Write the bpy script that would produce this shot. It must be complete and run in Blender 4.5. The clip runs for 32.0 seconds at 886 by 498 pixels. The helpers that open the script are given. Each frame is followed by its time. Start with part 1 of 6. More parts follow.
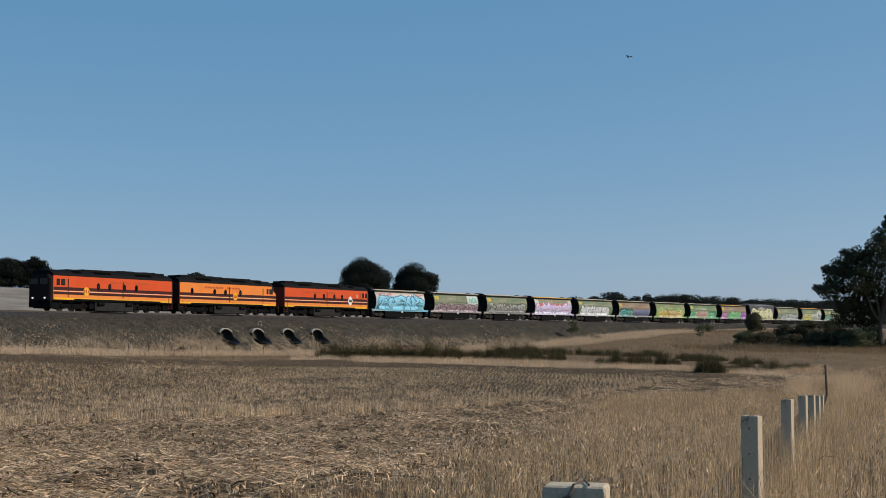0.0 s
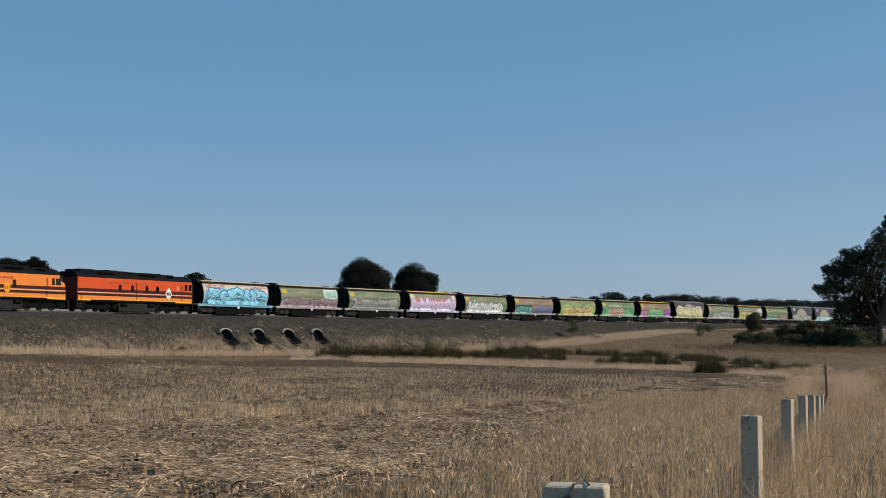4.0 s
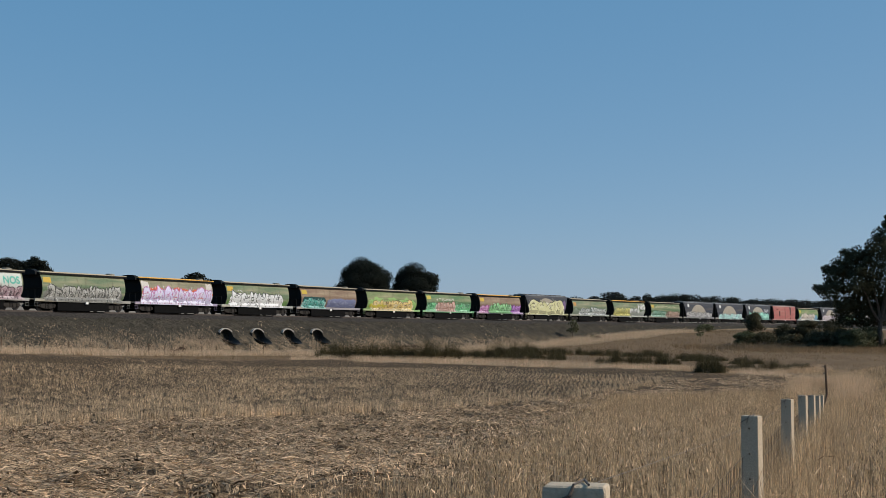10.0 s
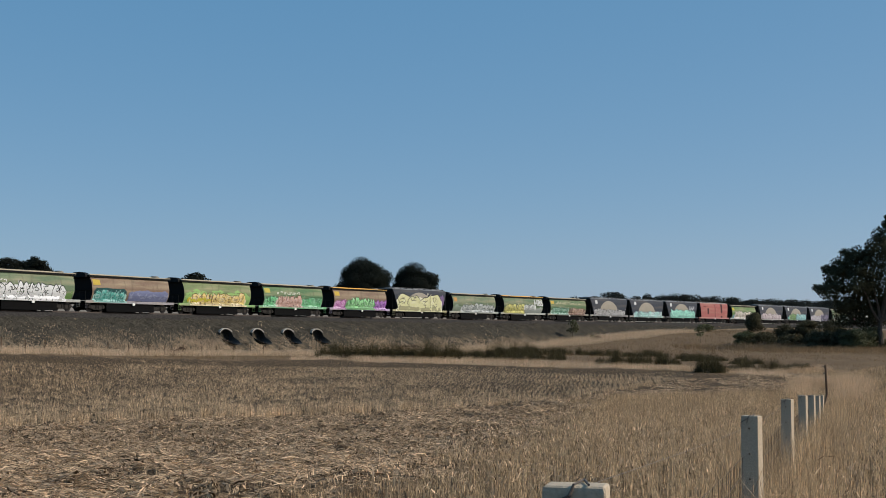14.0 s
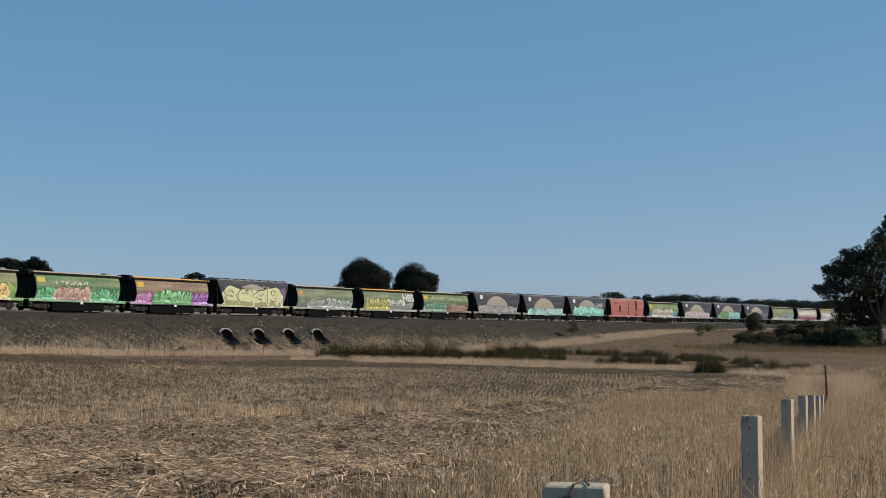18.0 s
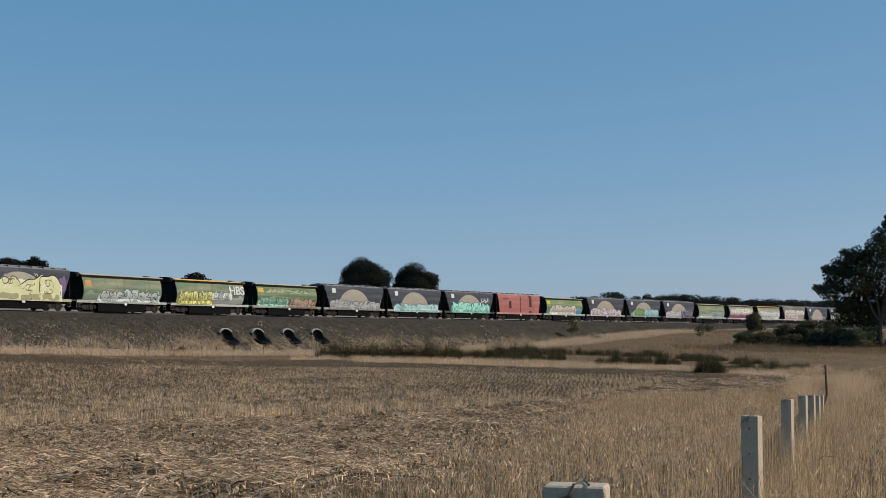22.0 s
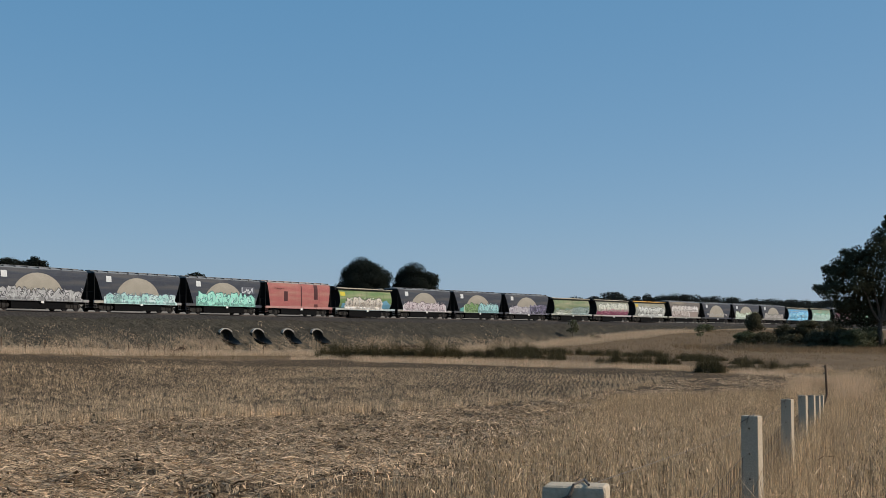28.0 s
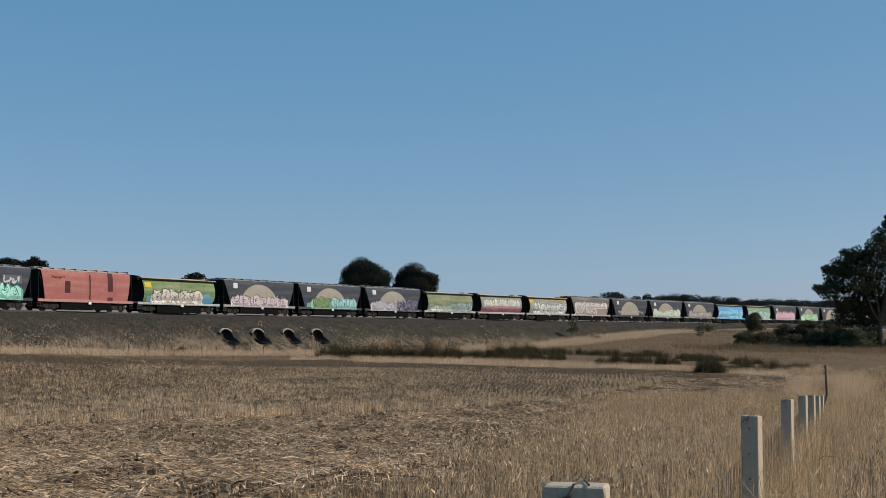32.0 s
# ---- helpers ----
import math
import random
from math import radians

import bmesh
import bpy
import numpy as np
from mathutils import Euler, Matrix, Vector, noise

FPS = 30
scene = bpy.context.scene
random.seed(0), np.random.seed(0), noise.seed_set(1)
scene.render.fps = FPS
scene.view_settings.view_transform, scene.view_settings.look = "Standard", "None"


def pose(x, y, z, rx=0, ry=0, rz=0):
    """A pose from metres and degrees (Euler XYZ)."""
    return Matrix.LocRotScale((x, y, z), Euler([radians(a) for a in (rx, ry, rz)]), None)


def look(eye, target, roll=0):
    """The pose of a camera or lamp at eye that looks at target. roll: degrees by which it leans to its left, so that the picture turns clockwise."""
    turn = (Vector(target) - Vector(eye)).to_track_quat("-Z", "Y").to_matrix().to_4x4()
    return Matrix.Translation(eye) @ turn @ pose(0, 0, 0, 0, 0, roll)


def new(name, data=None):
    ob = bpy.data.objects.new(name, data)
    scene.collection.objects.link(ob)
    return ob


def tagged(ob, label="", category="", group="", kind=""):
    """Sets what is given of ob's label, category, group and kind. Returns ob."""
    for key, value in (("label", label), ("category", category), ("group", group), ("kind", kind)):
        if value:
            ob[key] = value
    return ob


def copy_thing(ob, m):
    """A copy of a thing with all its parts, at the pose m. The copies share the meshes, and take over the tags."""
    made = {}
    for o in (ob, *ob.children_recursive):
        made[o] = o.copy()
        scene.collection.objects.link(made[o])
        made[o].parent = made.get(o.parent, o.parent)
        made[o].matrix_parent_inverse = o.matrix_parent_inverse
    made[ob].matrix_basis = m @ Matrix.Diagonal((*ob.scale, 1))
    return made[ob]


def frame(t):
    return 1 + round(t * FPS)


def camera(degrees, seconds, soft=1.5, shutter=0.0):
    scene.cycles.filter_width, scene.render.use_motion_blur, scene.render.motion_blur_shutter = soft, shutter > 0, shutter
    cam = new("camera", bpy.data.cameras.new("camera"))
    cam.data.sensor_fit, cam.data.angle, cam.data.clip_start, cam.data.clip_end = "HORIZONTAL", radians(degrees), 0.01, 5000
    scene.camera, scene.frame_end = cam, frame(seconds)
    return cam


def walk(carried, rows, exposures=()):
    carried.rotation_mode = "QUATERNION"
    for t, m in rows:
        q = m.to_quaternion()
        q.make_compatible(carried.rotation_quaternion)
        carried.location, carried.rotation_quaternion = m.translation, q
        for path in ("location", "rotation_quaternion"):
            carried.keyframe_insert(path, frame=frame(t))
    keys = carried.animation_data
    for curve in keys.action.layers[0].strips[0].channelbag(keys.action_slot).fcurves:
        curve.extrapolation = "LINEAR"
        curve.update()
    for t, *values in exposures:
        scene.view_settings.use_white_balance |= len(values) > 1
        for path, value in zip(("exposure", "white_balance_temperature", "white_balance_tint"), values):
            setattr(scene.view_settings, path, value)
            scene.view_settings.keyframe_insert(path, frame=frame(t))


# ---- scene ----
cam = camera(35.63, 32.0, soft=0.85)
LOOKING = pose(0, 0, 1.55, 93.54, 0, 0)
walk(cam, [(0.0, LOOKING), (32.0, LOOKING)], exposures=[(0.0, -0.5), (32.0, -0.5)])

# ---- light ----
SUN_AZ, SUN_EL = radians(92), radians(35)      # azimuth clockwise from +y, elevation
world = bpy.data.worlds.new("sky")
scene.world = world
world.use_nodes = True
wn = world.node_tree.nodes
sky = wn.new("ShaderNodeTexSky")
sky.sky_type, sky.sun_disc = "NISHITA", False
sky.sun_elevation, sky.sun_rotation = SUN_EL, SUN_AZ
sky.altitude, sky.air_density, sky.dust_density, sky.ozone_density = 100, 0.6, 0.8, 5.0
tint = wn.new("ShaderNodeMixRGB")              # clear dry-country air
tint.blend_type = "MULTIPLY"
tint.inputs[0].default_value, tint.inputs[2].default_value = 1.0, (1.0, 0.62, 0.347, 1)
world.node_tree.links.new(sky.outputs[0], tint.inputs[1])
again = wn.new("ShaderNodeMixRGB")             # light scattered more than once: an even blue over the whole sky
again.blend_type = "ADD"
again.inputs[0].default_value, again.inputs[2].default_value = 1.0, (0.2, 1.565, 3.3, 1)
world.node_tree.links.new(tint.outputs[0], again.inputs[1])
world.node_tree.links.new(again.outputs[0], wn["Background"].inputs[0])
wn["Background"].inputs[1].default_value = 0.15
sun = new("sun", bpy.data.lights.new("sun", "SUN"))
sun.data.energy, sun.data.angle, sun.data.color = 5.2, radians(0.5), (1.0, 0.92, 0.80)
SUN_DIR = Vector((math.sin(SUN_AZ) * math.cos(SUN_EL), math.cos(SUN_AZ) * math.cos(SUN_EL), math.sin(SUN_EL)))
sun.matrix_world = look(SUN_DIR * 100, (0, 0, 0))

# ---- materials ----


def lin(c):
    """sRGB 0-255 to linear."""
    return tuple((v / 255 / 12.92 if v < 10 else ((v / 255 + 0.055) / 1.055) ** 2.4) for v in c)


def mat(name, colour, rough=0.8, vary=0.25, scale=6.0, fine=60.0, bump=0.15, metal=0.0, second=None, island=0.0, spec=0.4, obj=0.0, thin=0.0):
    """A painted, earthy or metal surface: colour varied at a coarse and a fine scale, with a fine relief.
    second: the colour of stains; island: variation from piece to piece; obj: variation from object to object;
    thin: the share of light that passes through thin blades and leaves."""
    m = bpy.data.materials.new(name)
    m.use_nodes = True
    nt = m.node_tree
    n, l = nt.nodes, nt.links
    b = n["Principled BSDF"]
    b.inputs["Roughness"].default_value, b.inputs["Metallic"].default_value = rough, metal
    b.inputs["Specular IOR Level"].default_value = spec
    tc = n.new("ShaderNodeTexCoord")
    big, small = n.new("ShaderNodeTexNoise"), n.new("ShaderNodeTexNoise")
    big.inputs["Scale"].default_value, small.inputs["Scale"].default_value = 1.0 / scale * 4, fine
    big.inputs["Detail"].default_value, small.inputs["Detail"].default_value = 4, 3
    for t in (big, small):
        l.new(tc.outputs["Object"], t.inputs["Vector"])
    dark = second or tuple(v * 0.55 for v in colour[:3])
    mix = n.new("ShaderNodeMixRGB")
    mix.inputs[1].default_value, mix.inputs[2].default_value = (*colour[:3], 1), (*dark[:3], 1)
    ramp = n.new("ShaderNodeMapRange")
    ramp.inputs["From Min"].default_value, ramp.inputs["From Max"].default_value = 0.42, 0.72
    ramp.inputs["To Max"].default_value = min(1.0, vary * 2.2)
    l.new(big.outputs["Fac"], ramp.inputs["Value"])
    l.new(ramp.outputs["Result"], mix.inputs[0])
    hsv = n.new("ShaderNodeHueSaturation")
    val = n.new("ShaderNodeMapRange")
    val.inputs["To Min"].default_value, val.inputs["To Max"].default_value = 1 - vary, 1 + vary
    val.inputs["From Min"].default_value, val.inputs["From Max"].default_value = 0.3, 0.7
    l.new(small.outputs["Fac"], val.inputs["Value"])
    out = val.outputs["Result"]
    for amount, node, socket in ((island, "ShaderNodeNewGeometry", "Random Per Island"), (obj, "ShaderNodeObjectInfo", "Random")):
        if amount:
            src = n.new(node)
            r2 = n.new("ShaderNodeMapRange")
            r2.inputs["To Min"].default_value, r2.inputs["To Max"].default_value = 1 - amount, 1 + amount
            l.new(src.outputs[socket], r2.inputs["Value"])
            mul = n.new("ShaderNodeMath")
            mul.operation = "MULTIPLY"
            l.new(out, mul.inputs[0])
            l.new(r2.outputs["Result"], mul.inputs[1])
            out = mul.outputs[0]
    l.new(out, hsv.inputs["Value"])
    l.new(mix.outputs[0], hsv.inputs["Color"])
    l.new(hsv.outputs[0], b.inputs["Base Color"])
    if thin:
        tr, mx = n.new("ShaderNodeBsdfTranslucent"), n.new("ShaderNodeMixShader")
        mx.inputs[0].default_value = thin
        l.new(hsv.outputs[0], tr.inputs["Color"])
        l.new(b.outputs[0], mx.inputs[1])
        l.new(tr.outputs[0], mx.inputs[2])
        l.new(mx.outputs[0], n["Material Output"].inputs["Surface"])
    if bump:
        bp = n.new("ShaderNodeBump")
        bp.inputs["Strength"].default_value = bump
        bp.inputs["Distance"].default_value = 0.02
        l.new(small.outputs["Fac"], bp.inputs["Height"])
        l.new(bp.outputs[0], b.inputs["Normal"])
    return m


PAINTS = {}


def paint(rgb, rough=0.55, vary=0.11):
    """Weathered vehicle paint of an sRGB colour, made once."""
    key = (rgb, rough, vary)
    if key not in PAINTS:
        grey = sum(rgb) / 3
        faded = [c * 0.92 + grey * 0.08 for c in rgb] if rough > 0.5 else rgb
        PAINTS[key] = mat("paint", [v * (0.86 if rough > 0.5 else 1.0) for v in lin(faded)], rough, vary, 5.0, 9.0, 0.03, spec=0.25)
    return PAINTS[key]


def weathered(rgb):
    """Old wagon paint: dusty streaks along the side over the faded colour, made once."""
    key = (rgb, "weathered")
    if key not in PAINTS:
        grey, dull = sum(rgb) / 3, 0.22 if sum(rgb) < 240 else 0.5 if rgb[0] > rgb[1] + 60 else 1.0
        m = mat("weathered_paint", [v * 0.8 for v in lin([c * 0.8 + grey * 0.2 for c in rgb])], 0.65, 0.13, 4.0, 7.0, 0.03, spec=0.2)
        n, l = m.node_tree.nodes, m.node_tree.links
        b = n["Principled BSDF"]
        colour = b.inputs["Base Color"].links[0].from_socket
        tc = n.new("ShaderNodeTexCoord")
        for stretch, scale, lo, hi, most, dust in (((0.10, 1.0, 1.0), 1.5, 0.46, 0.66, 0.55, (172, 160, 132)), ((1.0, 1.0, 0.07), 2.2, 0.54, 0.72, 0.35, (70, 62, 52))):
            mp, nz, r, mx = n.new("ShaderNodeMapping"), n.new("ShaderNodeTexNoise"), n.new("ShaderNodeMapRange"), n.new("ShaderNodeMixRGB")
            mp.inputs["Scale"].default_value = stretch
            nz.inputs["Scale"].default_value, nz.inputs["Detail"].default_value = scale, 5
            r.inputs["From Min"].default_value, r.inputs["From Max"].default_value, r.inputs["To Max"].default_value = lo, hi, most * dull
            mx.inputs[2].default_value = (*lin(dust), 1)
            l.new(tc.outputs["Object"], mp.inputs["Vector"])
            l.new(mp.outputs[0], nz.inputs["Vector"])
            l.new(nz.outputs["Fac"], r.inputs["Value"])
            l.new(r.outputs["Result"], mx.inputs[0])
            l.new(colour, mx.inputs[1])
            colour = mx.outputs[0]
        l.new(colour, b.inputs["Base Color"])
        PAINTS[key] = m
    return PAINTS[key]


# ---- mesh helpers ----


def part(name, bm, material, parent=None, label=""):
    me = bpy.data.meshes.new(name)
    if isinstance(bm, tuple):
        me.from_pydata(*bm)
    else:
        bm.normal_update()
        bm.to_mesh(me)
        bm.free()
    for one in (material if isinstance(material, list) else [material]):
        me.materials.append(one)
    ob = new(name, me)
    if parent is not None:
        ob.parent = parent
    if label:
        ob["label"] = label
    return ob


def empty(name, label, category, group="", kind=""):
    return tagged(new(name), label, category, group, kind)


def box(bm, x0, x1, y0, y1, z0, z1, bevel=0.0):
    r = bmesh.ops.create_cube(bm, size=1.0, matrix=Matrix.Translation(((x0 + x1) / 2, (y0 + y1) / 2, (z0 + z1) / 2)) @ Matrix.Diagonal((x1 - x0, y1 - y0, z1 - z0, 1)))
    if bevel:
        edges = list({e for v in r["verts"] for e in v.link_edges})
        bmesh.ops.bevel(bm, geom=edges, offset=bevel, segments=2, affect="EDGES", profile=0.5)
    return bm


def cyl(bm, at, r, depth, axis="z", seg=14, r2=None):
    turn = {"z": Matrix(), "x": Matrix.Rotation(radians(90), 4, "Y"), "y": Matrix.Rotation(radians(90), 4, "X")}[axis]
    bmesh.ops.create_cone(bm, cap_ends=True, segments=seg, radius1=r, radius2=r if r2 is None else r2, depth=depth, matrix=Matrix.Translation(at) @ turn)
    return bm


def loft(bm, sections, close=True, caps=True):
    """Skin a list of equal-length rings of points."""
    rings = [[bm.verts.new(p) for p in ring] for ring in sections]
    k = len(rings[0])
    for a, b in zip(rings, rings[1:]):
        for i in range(k if close else k - 1):
            j = (i + 1) % k
            bm.faces.new((a[i], a[j], b[j], b[i]))
    if caps and close:
        bm.faces.new(rings[0][::-1])
        bm.faces.new(rings[-1])
    bmesh.ops.recalc_face_normals(bm, faces=bm.faces)
    return bm


def rod(bm, a, b, r=0.03, seg=6):
    a, b = Vector(a), Vector(b)
    d = b - a
    m = Matrix.Translation((a + b) / 2) @ d.to_track_quat("Z", "Y").to_matrix().to_4x4()
    bmesh.ops.create_cone(bm, cap_ends=True, segments=seg, radius1=r, radius2=r, depth=d.length, matrix=m)
    return bm


def mesh_from(name, verts, faces, material):
    """A mesh object from numpy arrays: verts (n,3), faces (m,3) or (m,4)."""
    me = bpy.data.meshes.new(name)
    k = faces.shape[1]
    me.vertices.add(len(verts))
    me.vertices.foreach_set("co", np.ascontiguousarray(verts, np.float32).ravel())
    me.loops.add(faces.size)
    me.loops.foreach_set("vertex_index", np.ascontiguousarray(faces, np.int32).ravel())
    me.polygons.add(len(faces))
    me.polygons.foreach_set("loop_start", np.arange(0, faces.size, k, dtype=np.int32))
    me.update(calc_edges=True)
    me.materials.append(material)
    return new(name, me)


# ---- the line of the track ----
TR_S = np.arange(-400.0, 700.5, 1.0)


def heading(s):
    u = np.clip(np.asarray(s, float) / 100, -0.6, 2.2)
    return 0.487 + 0.159 * u - 0.046 * u * u


_th = heading(TR_S)
_mid = (_th[1:] + _th[:-1]) / 2
TR_X = np.concatenate([[0], np.cumsum(np.sin(_mid))])
TR_Y = np.concatenate([[0], np.cumsum(np.cos(_mid))])
TR_X += -30.75 - TR_X[400]
TR_Y += 152.97 - TR_Y[400]
RAIL = 3.85                                   # height of the rail heads


def on_track(s, side=0.0):
    """Plan point at s along the track, side metres towards the road fence."""
    th = heading(s)
    return np.interp(s, TR_S, TR_X) + side * np.cos(th), np.interp(s, TR_S, TR_Y) - side * np.sin(th)


def gone(t):
    """How far the train has rolled after t seconds."""
    return 9.0053 * t + 0.024146 * t * t - 0.0003417 * t * t * t


def track_coords(x, y):
    """Arc length and side distance of plan points (arrays)."""
    x, y = np.asarray(x, float), np.asarray(y, float)
    cs = np.arange(-400, 701, 10)
    cx, cy = on_track(cs)
    flat = np.stack([x.ravel(), y.ravel()], 1)
    best = np.empty(len(flat))
    for i in range(0, len(flat), 20000):
        q = flat[i:i + 20000]
        best[i:i + 20000] = cs[np.argmin((q[:, :1] - cx) ** 2 + (q[:, 1:] - cy) ** 2, axis=1)]
    for _ in range(2):
        px, py = on_track(best)
        th = heading(best)
        best = np.clip(best + (flat[:, 0] - px) * np.sin(th) + (flat[:, 1] - py) * np.cos(th), -400, 700)
    px, py = on_track(best)
    th = heading(best)
    d = (flat[:, 0] - px) * np.cos(th) - (flat[:, 1] - py) * np.sin(th)
    return best.reshape(x.shape), d.reshape(x.shape)


def smooth(e0, e1, v):
    w = np.clip((v - e0) / (e1 - e0), 0, 1)
    return w * w * (3 - 2 * w)


def ground_z(x, y):
    """Height of the natural ground, without the railway bank."""
    x, y = np.asarray(x, float), np.asarray(y, float)
    s, d = track_coords(x, y)
    field = np.interp(y, [-40, 0, 11, 18, 25, 32, 40, 55, 75, 100, 130, 200], [0.6, 0.15, -0.25, -0.45, -0.72, -1.02, -1.33, -1.72, -1.9, -1.55, -0.9, -0.6])
    toe = np.interp(s, [-120, -48, -22, 0, 40, 70, 110, 160, 300], [1.6, 0.3, -0.4, -0.7, -0.7, -0.2, 1.8, 2.6, 3.0])
    reach = np.interp(s, [-80, 0, 50, 110, 300], [45, 34, 36, 100, 120])
    w = smooth(0, 1, (reach - d) / (reach - 12))
    z = field * (1 - w) + toe * w
    # the land beyond the line climbs to a low ridge, higher on the left
    px = x / np.maximum(y, 30) * 2440 + 784
    crest = np.interp(px, [-3000, 0, 320, 690, 1100, 1440, 4000], [90, 85, 84, 64, 47, 44, 44]) / 2440 * 500 + 1.55
    far = smooth(12, 330, -d)
    z = np.where(d < 0, toe * (1 - far) + crest * far, z)
    return z


def gz(x, y):
    return float(ground_z(np.array([x]), np.array([y]))[0])


# ---- land ----
FIELD_EDGE = [(-60, 88), (-33.6, 104.5), (-23.4, 117.8), (-10.8, 128.6), (0.8, 121.4), (10.1, 113.9), (18.6, 109.1), (24.8, 99.7), (27, 90)]
STRAW_EDGE = [(-40, 36), (-13.6, 43.0), (-11.2, 47.1), (-8.2, 52.0), (-4.2, 56.0), (0.0, 60.3), (3.1, 65), (6.4, 72.8), (10.1, 80.5), (16.0, 94.2), (24.8, 103)]
GRASS_EDGE = [(-1.5, 0), (-0.9, 17.5), (-0.4, 21), (0.7, 26.3), (2.1, 34), (3.4, 43.5), (5.0, 56.4), (8.0, 71), (9.7, 74.5), (13.3, 77.5), (16.9, 79.5), (20.5, 83), (27, 92)]


def line_y(line, x):
    return np.interp(x, [p[0] for p in line], [p[1] for p in line])


def zone(x, y):
    """0: standing stubble, 1: cut straw, 2: long grass, 3: beyond the field."""
    x, y = np.asarray(x, float), np.asarray(y, float)
    gx = np.interp(y, [p[1] for p in GRASS_EDGE], [p[0] for p in GRASS_EDGE])
    wob = (0.8 * np.sin(y * 0.7 + x * 0.3) + 0.5 * np.sin(y * 1.9)) * (1 + np.clip((y - 50) / 25, 0, 1.5))
    out = np.where(y > line_y(STRAW_EDGE, x) + wob * 0.6, 0, 1)
    out = np.where(x > gx + wob, 2, out)
    return np.where((y > line_y(FIELD_EDGE, x) + 0.9 * np.sin(x * 1.1) + 0.6 * np.sin(x * 2.7 + y)) & (x < 27), 3, np.where(x >= 27, np.where(y > 112 + 3 * np.sin(x * 0.35) + 2 * np.sin(x * 0.9 + 1), 3, 2), out))


def ground_material():
    """Bare soil, under dry grass where "cover" says so and under matted straw where "litter" does."""
    m = mat("field_soil", (0.098, 0.060, 0.031), 0.95, 0.35, 6, 7, 0.6, second=(0.054, 0.032, 0.017), spec=0.1)
    n, l = m.node_tree.nodes, m.node_tree.links
    b = n["Principled BSDF"]
    colour = b.inputs["Base Color"].links[0].from_socket
    tc = n.new("ShaderNodeTexCoord")
    # litter: its near-black end paints in the shade between the straws
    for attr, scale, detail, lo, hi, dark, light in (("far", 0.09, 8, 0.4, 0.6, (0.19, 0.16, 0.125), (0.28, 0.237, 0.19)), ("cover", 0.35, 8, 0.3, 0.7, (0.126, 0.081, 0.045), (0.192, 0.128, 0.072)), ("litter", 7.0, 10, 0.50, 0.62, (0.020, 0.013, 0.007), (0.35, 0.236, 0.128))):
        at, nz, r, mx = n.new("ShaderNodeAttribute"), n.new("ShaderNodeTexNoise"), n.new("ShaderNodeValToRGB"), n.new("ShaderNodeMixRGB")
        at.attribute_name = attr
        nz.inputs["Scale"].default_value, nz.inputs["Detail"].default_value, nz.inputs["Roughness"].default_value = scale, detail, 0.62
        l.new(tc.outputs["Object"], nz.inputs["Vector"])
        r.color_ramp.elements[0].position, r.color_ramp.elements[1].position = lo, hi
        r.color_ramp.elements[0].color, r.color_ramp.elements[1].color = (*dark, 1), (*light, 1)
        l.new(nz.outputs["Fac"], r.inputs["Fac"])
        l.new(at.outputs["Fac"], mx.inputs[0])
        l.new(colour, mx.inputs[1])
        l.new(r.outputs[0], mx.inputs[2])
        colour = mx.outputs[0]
    l.new(colour, b.inputs["Base Color"])
    return m


def relief(x, y):
    """Small unevenness of the soil: swells everywhere, clods and ruts in the near field."""
    out = np.empty(len(x))
    for i, (p, q) in enumerate(zip(x.tolist(), y.tolist())):
        h = noise.noise(Vector((p * 0.12, q * 0.12, 3))) * 0.10 + noise.noise(Vector((p * 1.1, q * 0.8, 7))) * 0.06
        if 13 < q < 75:
            h += noise.noise(Vector((p * 2.2, q * 1.5, 11))) * 0.15 + noise.noise(Vector((p * 5.5, q * 3.6, 13))) * 0.06
        out[i] = h
    return out


